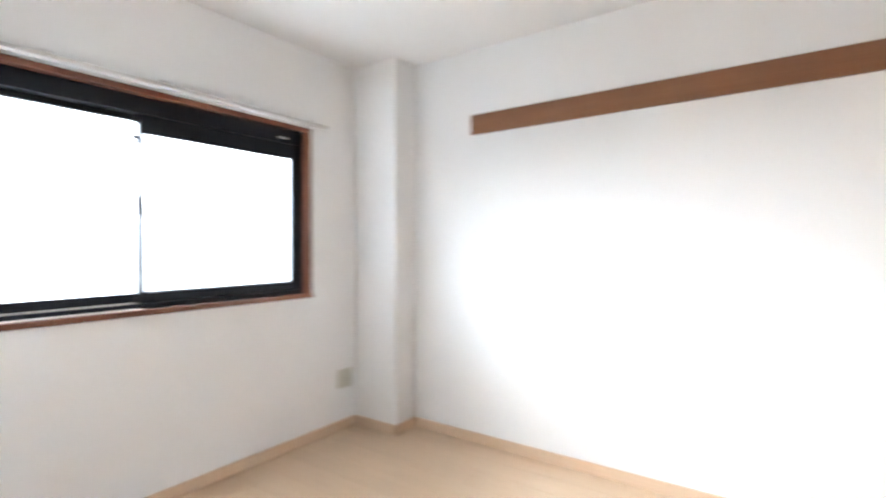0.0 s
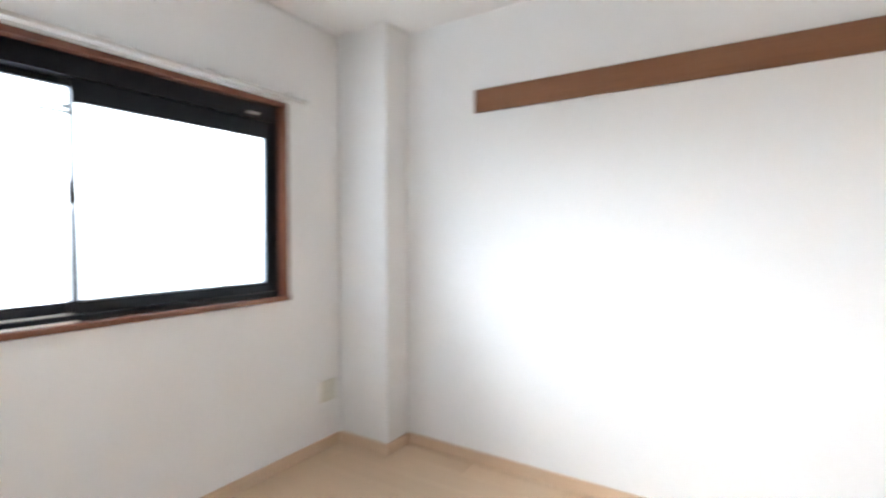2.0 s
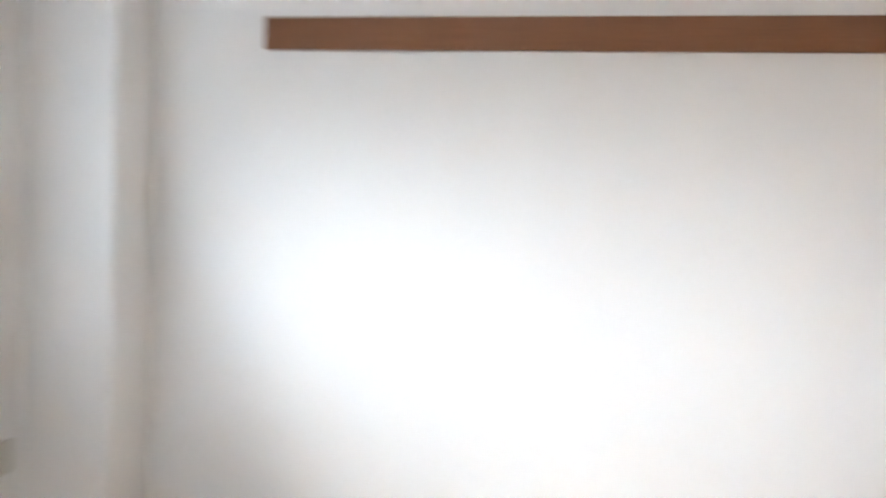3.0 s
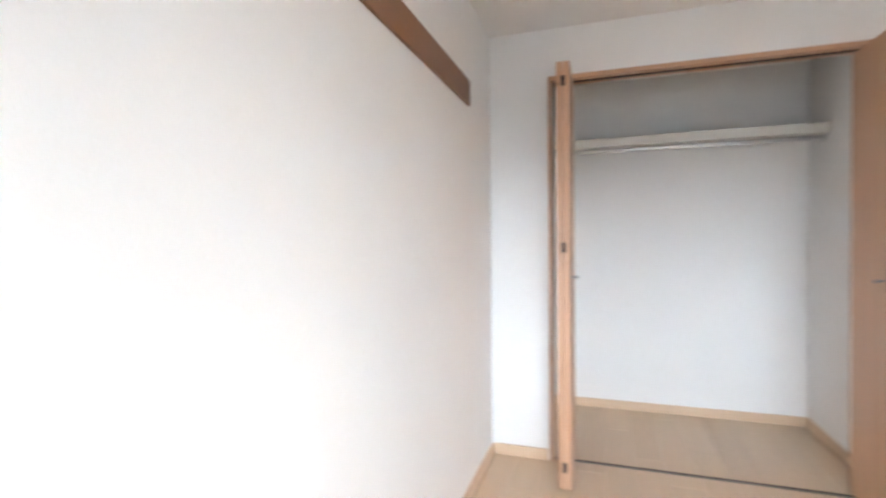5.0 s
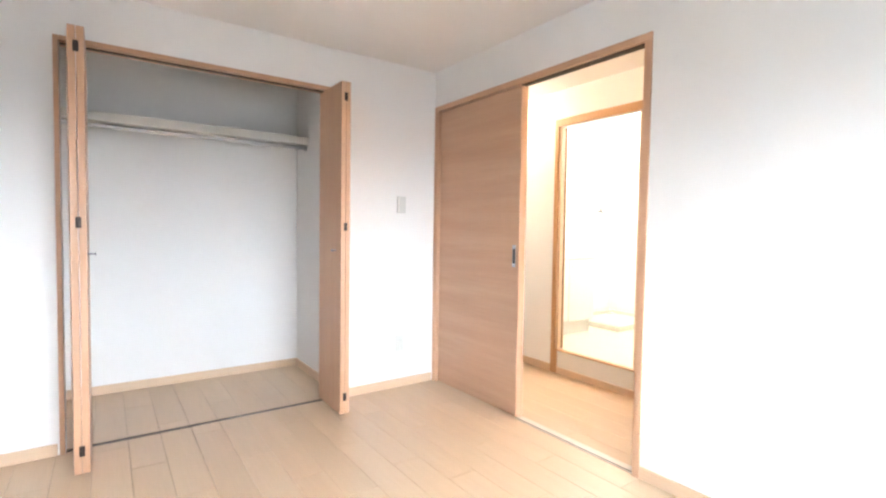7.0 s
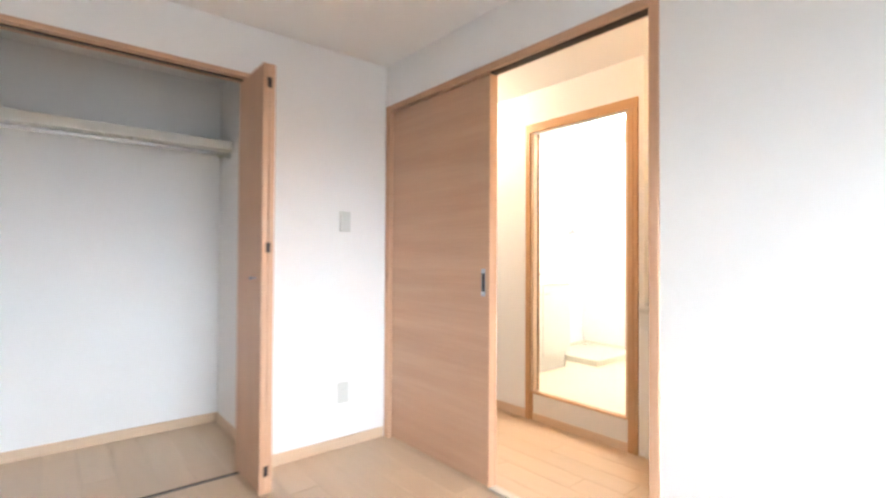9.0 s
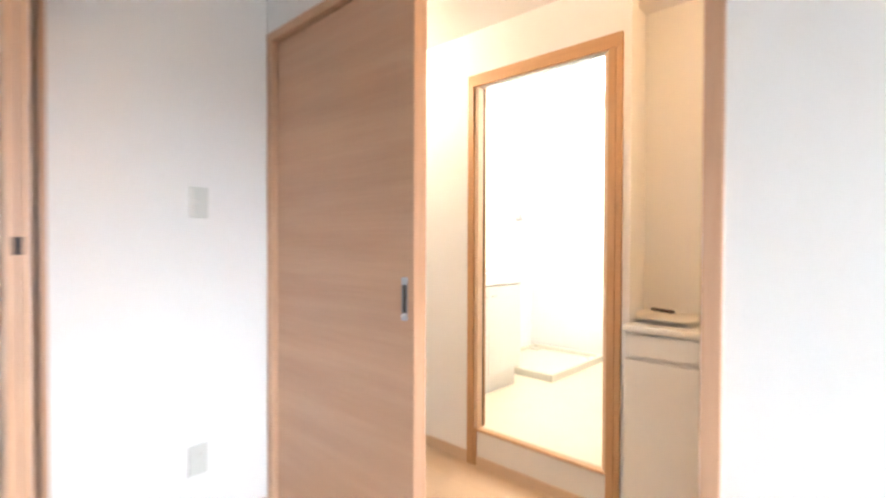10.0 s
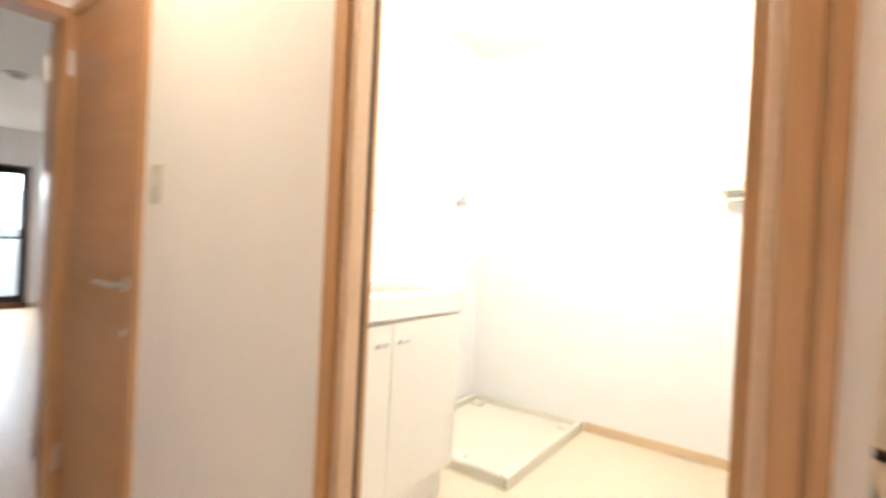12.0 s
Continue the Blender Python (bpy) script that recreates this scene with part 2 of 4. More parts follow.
VX, VY0, VY1, VH = -2.80, -0.44, 1.07, 2.32   # washroom

wall("wall_north", "y", L, L + 0.16, -0.12, W + 0.12, -0.05, H + 0.1, [(WX0, WX1, WZ0, WZ1)], WALLPAPER, "white textured wallpaper wall with the wide window")
wall("wall_east", "x", W, W + 0.12, -1.2, L, -0.05, H + 0.1, [], WALLPAPER, "plain white textured wallpaper wall")
wall("wall_south", "y", -0.10, 0.0, 0.0, W, -0.05, H + 0.1, [(CX0, CX1, -0.05, CTOP)], WALLPAPER, "white wallpaper wall with the closet opening")
wall("wall_west", "x", HE, 0.0, HS - 0.1, L, -0.05, H + 0.1, [(DY0 + 0.02, DY1 - 0.02, -0.05, DTOP - 0.02)], WALLPAPER, "white wallpaper wall with the sliding door opening")
structure("wall_corner_pillar", boxes((2.361, W, 4.034, L, 0, H)), WALLPAPER, "boxed-in corner pillar under white wallpaper", "pillar")
structure("wall_pocket", boxes((HE + 0.001, -0.052, DY0 + 0.02, 0.895, 0, DTOP - 0.03)), WALLPAPER, "thin white wall behind the sliding door", "wall")
structure("ceiling", boxes((-0.0, W, 0.0, L, H, H + 0.08)), CEILING, "white papered bedroom ceiling", "ceiling")
# closet shell
wall("wall_closet_back", "y", CB - 0.1, CB, CIX0 - 0.1, W, -0.05, H, [], WALLPAPER, "white wallpaper back wall of the closet")
wall("wall_closet_west", "x", CIX0 - 0.1, CIX0, CB, -0.1, -0.05, H, [], WALLPAPER, "white wallpaper side wall of the closet")
wall("wall_closet_east", "x", CIX1, W, CB, -0.1, -0.05, H, [], WALLPAPER, "white wallpaper side wall of the closet")
structure("ceiling_closet", boxes((CIX0, CIX1, CB, -0.1, H - 0.03, H + 0.05)), CEILING, "white papered closet ceiling", "ceiling")
# hall shell
wall("wall_hall_west", "x", HW - 0.07, HW, HS - 0.1, HN, -0.05, HH + 0.1, [(BY0 + 0.02, BY1 - 0.02, -0.05, BTOP - 0.02), (TY0 + 0.02, TY1 - 0.02, -0.05, TTOP - 0.02), (NY0, NY1, -0.05, HH + 0.1)], WALLPAPER, "white wallpaper wall along the hall")
wall("wall_hall_south", "y", HS - 0.10, HS, HW, HE, -0.05, HH + 0.1, [(SX0 + 0.02, SX1 - 0.02, -0.05, 2.0)], WALLPAPER, "white wallpaper wall around the living room doorway")
wall("wall_hall_north", "y", HN, HN + 0.1, NX - 0.1, HE, -0.05, HH + 0.1, [], WALLPAPER, "white wallpaper wall at the end of the hall")
wall("wall_niche_back", "x", NX - 0.1, NX, NY0 - 0.12, NY1 + 0.05, -0.05, HH + 0.1, [], WALLPAPER, "white wallpaper back of the cabinet niche")
wall("wall_niche_south", "y", VY1 + 0.001, VY1 + 0.035, NX, HW - 0.07, -0.05, HH + 0.1, [], WALLPAPER, "white wallpaper side of the cabinet niche")
wall("wall_niche_north", "y", NY1, NY1 + 0.05, NX, HW - 0.07, -0.05, HH + 0.1, [], WALLPAPER, "white wallpaper side of the cabinet niche")
structure("ceiling_hall", boxes((NX, HE, HS, HN, HH, HH + 0.08)), CEILING, "white papered hall ceiling", "ceiling")
# toilet behind the closed door is closed off by a plain back wall
wall("wall_toilet_back", "x", HW - 0.9, HW - 0.8, HS - 0.1, VY0 - 0.05, -0.05, HH, [], WALLPAPER, "plain white wall behind the toilet door")
# washroom shell
wall("wall_washroom_west", "x", VX - 0.1, VX, VY0 - 0.1, VY1 + 0.035, 0.0, VH, [], WALLPAPER, "white wallpaper back wall of the washroom")
wall("wall_washroom_south", "y", VY0 - 0.1, VY0, VX, HW - 0.07, 0.0, VH, [], WALLPAPER, "white wallpaper side wall of the washroom")
wall("wall_washroom_north", "y", VY1, VY1 + 0.035, VX, NX, 0.0, VH, [], WALLPAPER, "white wallpaper side wall of the washroom")
structure("ceiling_washroom", boxes((VX, HW - 0.07, VY0, VY1, VH - 0.04, VH + 0.05)), CEILING, "white papered washroom ceiling", "ceiling")
structure("floor_washroom", boxes((VX, HW - 0.035, VY0, VY1, STEP - 0.06, STEP)), VINYL, "cream vinyl washroom floor", "floor")
# living room shell
wall("wall_living_north", "y", HS - 0.10, HS - 0.001, LX0, HW - 0.07, -0.05, LH, [], WALLPAPER, "white wallpaper wall of the living room")
wall("wall_living_north_east", "y", HS - 0.10, HS - 0.001, 0.0, LX1, -0.05, LH, [], WALLPAPER, "white wallpaper wall of the living room")
wall("wall_living_west", "x", LX0 - 0.1, LX0, LY - 0.1, HS, -0.05, LH, [], WALLPAPER, "white wallpaper side wall of the living room")
wall("wall_living_east", "x", LX1, LX1 + 0.1, LY - 0.1, HS, -0.05, LH, [], WALLPAPER, "white wallpaper side wall of the living room")
FX0, FX1, FZ0, FZ1 = -2.215, -0.46, 0.07, 1.895
wall("wall_living_south", "y", LY - 0.14, LY, LX0, LX1, -0.05, LH, [(FX0, FX1, FZ0, FZ1)], WALLPAPER, "white wallpaper wall with the balcony window", )
structure("wall_living_pillar", boxes((LX0, -2.635, LY, LY + 0.35, 0, LH)), WALLPAPER, "boxed-in pillar in the living room corner", "pillar")
structure("ceiling_living", boxes((LX0, LX1, LY, HS - 0.1, LH, LH + 0.08)), CEILING, "white living room ceiling", "ceiling")

# ---- trim ----
def baseboard(name, runs, h=0.06, z=0.0, mat=None):
    for x0, x1, y0, y1 in runs:
        bm = boxes((x0, x1, y0, y1, z, z + h), bevel=0.002)
        structure(name, bm, mat or BASE_WOOD, "light wood baseboard", "baseboard")


T = 0.011
BASE_WOOD_Y = wood("baseboard_laminate_long", (0.58, 0.41, 0.27), (0.69, 0.51, 0.36), 1, 0.4, 0.8, 0.02, 0.6)
baseboard("baseboard", [(0.0, 2.361 - T, L - T, L), (2.361 - T, W, 4.034 - T, 4.034), (T, CX0 - 0.03, 0, T), (CX1 + 0.03, W - T, 0, T),
                        (CIX0, CIX1, CB, CB + T)])
baseboard("baseboard", [(2.361 - T, 2.361, 4.034, L - T), (W - T, W, T, 4.034 - T), (0, T, DY1, L - T), (CIX0, CIX0 + T, CB + T, -0.1), (CIX1 - T, CIX1, CB + T, -0.1),
                        (HW, HW + T, TY1, BY0), (HE - T, HE, HS, DY0), (HE - T, HE, DY1, HN), (HW, HW + T, NY1, HN)], mat=BASE_WOOD_Y)
baseboard("baseboard", [(VX, VX + T, 0.272, VY1)], 0.05, STEP, wood("pale_baseboard_laminate", (0.58, 0.43, 0.27), (0.68, 0.52, 0.34), 1, 0.4, 0.8, 0.02, 0.6))
baseboard("baseboard", [(LX0, FX0 - 0.03, LY, LY + T), (FX1 + 0.03, LX1, LY, LY + T)])


# ---- bedroom window ----
def window_bedroom():
    w = thing("window_1", "wide dark aluminium sliding window with bright glass and brown wooden casing", "window", (1.1, L, WZ0), kind="structure")
    c, d = 0.026, 0.012
    part("casing_head", boxes((WX0, WX1, L - d, L + 0.10, WZ1 - c, WZ1), bevel=0.002), CASING_WOOD, w, "reddish brown wooden casing")
    part("casing_sill", boxes((WX0 - 0.005, WX1 + 0.005, L - 0.02, L + 0.10, WZ0, WZ0 + c), bevel=0.003), CASING_WOOD, w, "reddish brown wooden sill")
    for x in (WX0, WX1 - c):
        part("casing_side", boxes((x, x + c, L - d, L + 0.10, WZ0 + c, WZ1 - c), bevel=0.002), CASING_WOOD, w)
    x0, x1, z0, z1 = WX0 + c, WX1 - c, WZ0 + c, WZ1 - c
    fr = 0.030
    bm = boxes((x0, x1, L + 0.035, L + 0.13, z1 - 0.075, z1), (x0, x1, L + 0.035, L + 0.13, z0, z0 + 0.022), (x0, x0 + fr, L + 0.035, L + 0.13, z0 + 0.022, z1 - 0.075), (x1 - fr, x1, L + 0.035, L + 0.13, z0 + 0.022, z1 - 0.075))
    part("window_frame", bm, SASH, w, "dark aluminium frame")
    mid = (x0 + x1) / 2 - 0.01
    zt = z1 - 0.075

    def sash(a, b, y, top, left_in):
        s = part("sash", boxes((a, b, y, y + 0.03, zt - top, zt), (a, b, y, y + 0.03, z0 + 0.022, z0 + 0.066), (a, a + (0.030 if left_in else 0.014), y, y + 0.03, z0 + 0.066, zt - top), (b - (0.042 if left_in else 0.022), b, y, y + 0.03, z0 + 0.066, zt - top)), SASH, w, "dark sliding sash")
        p = part("pane", boxes((a + 0.01, b - 0.01, y + 0.013, y + 0.017, z0 + 0.06, zt - top + 0.004)), FROST, s, "bright frosted glass pane")
        p.visible_shadow = False
        if left_in:
            part("gasket", boxes((b - 0.046, b - 0.030, y + 0.004, y + 0.012, z0 + 0.066, zt - top), (a + 0.034, b - 0.046, y + 0.004, y + 0.012, z0 + 0.066, z0 + 0.074)), GASKET, s, "pale grey glazing strip")
        return s

    sash(mid - 0.014, x1 - fr, L + 0.050, 0.083, True)
    left = sash(x0 + fr, mid + 0.014, L + 0.088, 0.026, False)
    part("glazing_bar", boxes((x0 + fr + 0.02, mid - 0.008, L + 0.092, L + 0.112, zt - 0.120, zt - 0.112)), STEEL, left)
    latch = boxes((mid - 0.016, mid + 0.012, L + 0.030, L + 0.052, 1.29, 1.345), bevel=0.004)
    box(latch, mid - 0.038, mid - 0.008, L + 0.020, L + 0.036, 1.305, 1.385, 0.005)
    part("latch", latch, BLACK_PLASTIC, w, "black crescent latch")
    # pale strips put in for daylight reflected off the left half of the track
    part("lit_track_strip", boxes((x0 + 0.004, mid - 0.02, L + 0.002, L + 0.034, z0, z0 + 0.003), (x0 + fr, mid - 0.02, L + 0.050, L + 0.086, z0 + 0.022, z0 + 0.025)), TRACK_METAL, w, "pale strip for the daylight caught on the sliding track")
    for x in (x0 + fr + 0.014, mid - 0.034):
        part("pane_clip", boxes((x, x + 0.026, L + 0.082, L + 0.094, zt - 0.106, zt - 0.092), bevel=0.002), SASH, left, "small dark clip holding the pane bar")
    part("side_catch", boxes((WX0 + 0.003, WX0 + 0.020, L - 0.018, L - 0.010, 0.995, 1.055), bevel=0.002), BLACK_PLASTIC, w, "small black catch on the casing")
    part("sticker", boxes((0.315, 0.425, L + 0.0335, L + 0.035, z0 + 0.004, z0 + 0.045)), SWITCH_WHITE, w, "pale grey label on the lower rail")
    part("handle", boxes((1.80, 1.86, L + 0.0315, L + 0.035, z1 - 0.055, z1 - 0.043), bevel=0.001), CURTAIN_METAL, w, "small pale maker plate")


window_bedroom()


def curtain_rail():
    r = thing("curtain_rail", "double white metal curtain rail above the window", "curtain rail", (1.1, L, 1.88))
    for k, y in enumerate((L - 0.034, L - 0.066)):
        z = 1.875 - 0.004 * k
        bm = boxes((0.225, 2.065, y - 0.008, y + 0.008, z - 0.009, z + 0.009), bevel=0.003)
        part("track", bm, CURTAIN_METAL, r)
        for x in (0.222, 2.063):
            part("end_cap", boxes((x, x + 0.012, y - 0.010, y + 0.010, z - 0.012, z + 0.012), bevel=0.003), SWITCH_WHITE, r)
    for x in (0.30, 0.72, 1.14, 1.55, 1.95):
        part("bracket", boxes((x, x + 0.02, L - 0.074, L, 1.885, 1.892), (x, x + 0.02, L - 0.004, L, 1.864, 1.905), bevel=0.001), CURTAIN_METAL, r)
        for k in range(2):
            cyl_bm = cyl(bmesh.new(), (x + 0.1 + 0.05 * k, L - 0.066, 1.863), (x + 0.1 + 0.05 * k, L - 0.066, 1.851), 0.004, seg=10)
            part("runner", cyl_bm, SWITCH_WHITE, r)


curtain_rail()

rail = thing("picture_rail", "dark brown wooden hanging rail on the white wall", "picture rail", (W, 2.0, 1.819))
part("board", boxes((W - 0.014, W, 0.475, 3.596, 1.819, 1.935), bevel=0.002), RAIL_WOOD, rail)


# ---- switches and outlets ----
def plate(name, label, cat, centre, normal, w, h, mat, slots, group=""):
    """A wall plate with rocker or sockets; normal is the way it faces, as (axis, sign)."""
    axis, sign = normal
    t = thing(name, label, cat, centre, group)

    def slab(u0, u1, v0, v1, d0, d1, bev=0.0):
        cx, cy, cz = centre
        a, b = sorted((sign * d0, sign * d1))
        return boxes((cx + u0, cx + u1, cy + a, cy + b, cz + v0, cz + v1), bevel=bev) if axis == "y" else boxes((cx + a, cx + b, cy + u0, cy + u1, cz + v0, cz + v1), bevel=bev)

    part("cover_plate", slab(-w / 2, w / 2, -h / 2, h / 2, 0, 0.007, 0.002), mat, t)
    for kind, u, v, sw, sh, m in slots:
        part(kind, slab(u - sw / 2, u + sw / 2, v - sh / 2, v + sh / 2, 0.0065, 0.010 if kind == "rocker" else 0.0075, 0.0008), m, t)
    return t


# whiter strip at the plate's edge paints the brightness of its lit side bevel
plate("light_switch", "white double rocker light switch on the closet wall", "light switch", (0.285, 0, 1.325), ("y", 1), 0.070, 0.120, SWITCH_WHITE,
      [("rocker", 0, 0.020, 0.030, 0.036, SWITCH_WHITE), ("rocker", 0, -0.020, 0.030, 0.036, SWITCH_WHITE), ("rocker", 0.026, 0.0, 0.014, 0.104, WHITE_PAINT), ("indicator", 0.009, 0.004, 0.020, 0.012, WHITE_PAINT)])
plate("wall_outlet", "white double socket outlet low on the closet wall", "outlet", (0.290, 0, 0.320), ("y", 1), 0.070, 0.120, SWITCH_WHITE,
      [("socket", 0, 0.018, 0.030, 0.030, SWITCH_WHITE), ("slot", -0.006, 0.018, 0.003, 0.010, BLACK_PLASTIC), ("slot", 0.006, 0.018, 0.003, 0.010, BLACK_PLASTIC)])
plate("wall_outlet", "ivory square socket outlet under the window", "outlet", (2.262, L, 0.322), ("y", -1), 0.115, 0.120, SWITCH_PLASTIC,
      [("socket", -0.02, 0.0, 0.034, 0.060, SWITCH_PLASTIC), ("slot", -0.026, -0.004, 0.003, 0.012, DARK_METAL), ("slot", -0.014, -0.004, 0.003, 0.012, DARK_METAL), ("socket", 0.026, 0.0, 0.028, 0.060, SWITCH_PLASTIC)])
plate("light_switch", "ivory light switch beside the toilet door", "light switch", (HW, -0.462, 1.285), ("x", 1), 0.070, 0.120, SWITCH_PLASTIC,
      [("rocker", 0, 0.015, 0.030, 0.040, SWITCH_WHITE), ("indicator", 0.0, -0.048, 0.03, 0.010, CURTAIN_METAL)])


# ---- closet ----
def closet_frame():
    f = thing("trim_closet", "light wood lining of the closet opening", "door frame", ((CX0 + CX1) / 2, 0, 0), kind="structure")
    part("head", boxes((CX0 - 0.022, CX1 + 0.022, -0.105, 0.010, CTOP - 0.006, CTOP + 0.017), bevel=0.002), HEAD_WOOD, f)
    part("track", boxes((CX0 + 0.003, CX1 - 0.003, -0.055, -0.035, CTOP - 0.012, CTOP - 0.006)), DARK_METAL, f, "dark metal folding door track")
    for x in (CX0 - 0.022, CX1):
        part("jamb", boxes((x, x + 0.022, -0.105, 0.010, 0, CTOP - 0.006), bevel=0.002), FRAME_WOOD, f)


closet_frame()
floor_track = thing("closet_floor_track", "thin dark metal floor track of the closet", "floor track", (1.5, -0.03, 0))
part("strip", boxes((CX0 + 0.003, CX1 - 0.003, -0.042, -0.014, 0.0, 0.004), bevel=0.001), DARK_TRACK, floor_track)
# dark strip laid on top as the shade of the track's groove
part("groove", boxes((CX0 + 0.01, CX1 - 0.01, -0.037, -0.026, 0.004, 0.0055)), GROOVE_SHADE, floor_track)


def folding_doors(xs, inner, depth, group):
    """Two leaves folded flat against each other, sticking out of the opening; inner is the way to the closet's middle."""
    d = thing("folding_door", "pinkish light wood folding closet door, folded open", "folding door", ((xs[0] + xs[1]) / 2, 0.15, 0), group)
    mid = (xs[0] + xs[1]) / 2
    t = (xs[1] - xs[0]) / 2 - 0.0008
    for side in (-1, 1):
        bm = boxes((0.0008 * side, (0.0008 + t) * side, -0.36, 0, 0.010, 2.030) if side > 0 else (-0.0008 - t, -0.0008, -0.36, 0, 0.010, 2.030), bevel=0.0025)
        turn = 0.0 if side == inner else 3.5 * side
        bmesh.ops.transform(bm, matrix=Matrix.Translation((mid, depth, 0)) @ Matrix.Rotation(radians(turn), 4, "Z"), verts=bm.verts)
        part("leaf", bm, FRAME_WOOD, d)
    for z in (0.115, 1.160, 1.94):
        h = part("hinge", boxes((mid - 0.011, mid + 0.011, depth - 0.001, depth + 0.0018, z - 0.024, z + 0.024), bevel=0.0006), DARK_METAL, d, "small dark hinge plate")
        part("pin", cyl(bmesh.new(), (mid, depth + 0.002, z - 0.024), (mid, depth + 0.002, z + 0.024), 0.003, seg=10), DARK_METAL, h)
    face = xs[1] if inner > 0 else xs[0]
    y = depth - 0.075
    out = inner * 0.026
    bm = boxes((min(face, face + out), max(face, face + out), y - 0.004, y + 0.004, 1.011, 1.019), bevel=0.0015)
    bm = cyl(bm, (face + out, y, 1.015), (face + out + inner * 0.006, y, 1.015), 0.009, 0.007, 16)
    part("handle", bm, PULL_METAL, d, "small grey metal pull")
    for z in (2.030,):
        part("pivot", cyl(bmesh.new(), (mid + inner * 0.015, depth - 0.345, z), (mid + inner * 0.015, depth - 0.345, CTOP - 0.012), 0.005, seg=10), STEEL, d)


folding_doors((0.816, 0.874), 1, 0.299, "folded closet doors")
folding_doors((2.104, 2.164), -1, 0.316, "folded closet doors")

shelf = thing("closet_shelf", "white closet shelf with a thick front edge", "shelf", (1.5, -0.7, 1.79))
part("board", boxes((CIX0 + 0.002, CIX1 - 0.002, CB + 0.002, -0.67, 1.825, 1.845)), SHELF_PAINT, shelf)
part("front_edge", boxes((CIX0 + 0.002, CIX1 - 0.002, -0.67, -0.648, 1.792, 1.848), bevel=0.003), SHELF_PAINT, shelf)
for x in (CIX0, CIX1 - 0.018):
    part("batten", boxes((x, x + 0.018, CB + 0.002, -0.672, 1.790, 1.824), bevel=0.002), SHELF_PAINT, shelf)
pipe = thing("hanger_pipe", "chrome hanger pipe under the closet shelf", "hanger pipe", (1.5, -0.72, 1.785))
smooth(part("tube", cyl(bmesh.new(), (CIX0, -0.72, 1.775), (CIX1, -0.72, 1.775), 0.0125), STEEL, pipe))
for x in (CIX0, CIX1 - 0.012):
    smooth(part("socket", cyl(bmesh.new(), (x, -0.72, 1.775), (x + 0.012, -0.72, 1.775), 0.024), STEEL, pipe))
for x in (1.25, 1.80):
    part("hanger_bracket", boxes((x, x + 0.016, -0.725, -0.715, 1.779, 1.825)), STEEL, pipe)


# ---- bedroom sliding door ----
def bedroom_door():
    f = thing("door_1", "light wood frame of the bedroom sliding door", "door frame", (0, (DY0 + DY1) / 2, 0), kind="structure")
    w, p = 0.036, 0.010
    x0, x1 = HE - p, p
    part("head", boxes((x0, x1, DY0, DY1, DTOP - w, DTOP), bevel=0.002), HEAD_WOOD_Y, f)
    # dark strip under the head, painted for the shade in its track
    part("head_track", boxes((-0.052, -0.008, 0.912, DY1 - w, DTOP - w - 0.006, DTOP - w + 0.001)), GROOVE_SHADE, f, "dark strip for the shade in the overhead track")
    for y, v in ((DY0, 0.048), (DY1 - w, w)):
        part("jamb", boxes((x0, x1, y, y + v, 0, DTOP - w), bevel=0.002), FRAME_WOOD, f)
    part("inner_jamb", boxes((HE - p, -0.051, 0.875, 0.905, 0, DTOP - w), bevel=0.002), FRAME_WOOD, f)
    t = part("threshold", boxes((HE + 0.002, -0.001, 0.912, DY1 - w, 0.0, 0.006), bevel=0.001), TRACK_METAL, f, "pale metal threshold strip")
    for x in (-0.0125,):
        # groove is not cut: a dark strip on the threshold paints its shade
        part("threshold_groove_shade", boxes((x, x + 0.007, 0.912, DY1 - w, 0.006, 0.0068)), GROOVE_SHADE, t)
    d = thing("sliding_door", "light wood laminate sliding door, slid open in its frame", "sliding door", (-0.045, 0.47, 0))
    leaf = part("leaf", boxes((-0.046, -0.012, DY0 + 0.051, 0.904, 0.008, DTOP - w - 0.008), bevel=0.002), PANEL_WOOD, d)
    part("edge_strip", boxes((-0.0465, -0.0115, 0.904, 0.910, 0.008, DTOP - w - 0.008), bevel=0.001), FRAME_WOOD, leaf)
    x, y, z = -0.012, 0.868, 0.995
    pull = part("recessed_pull", boxes((x, x + 0.0025, y - 0.014, y + 0.014, z - 0.068, z - 0.066), (x, x + 0.0025, y - 0.014, y + 0.014, z + 0.066, z + 0.068), (x, x + 0.0025, y - 0.014, y - 0.008, z - 0.058, z + 0.058), (x, x + 0.0025, y + 0.008, y + 0.014, z - 0.058, z + 0.058), bevel=0.0006), PULL_METAL, leaf, "grey metal recessed pull")
    for s in (-1, 1):
        part("end_cap", boxes((x, x + 0.003, y - 0.0135, y + 0.0135, z + s * 0.056 - 0.011, z + s * 0.056 + 0.011), bevel=0.001), PULL_END, pull)
    part("finger_ring", cyl(bmesh.new(), (x + 0.003, y - 0.012, z - 0.056), (x + 0.007, y + 0.007, z - 0.047), 0.0028, seg=12), STEEL, pull, "small chrome finger ring")
    part("pull_recess", boxes((x, x + 0.0008, y - 0.008, y + 0.008, z - 0.058, z + 0.058)), BLACK_PLASTIC, pull)


bedroom_door()


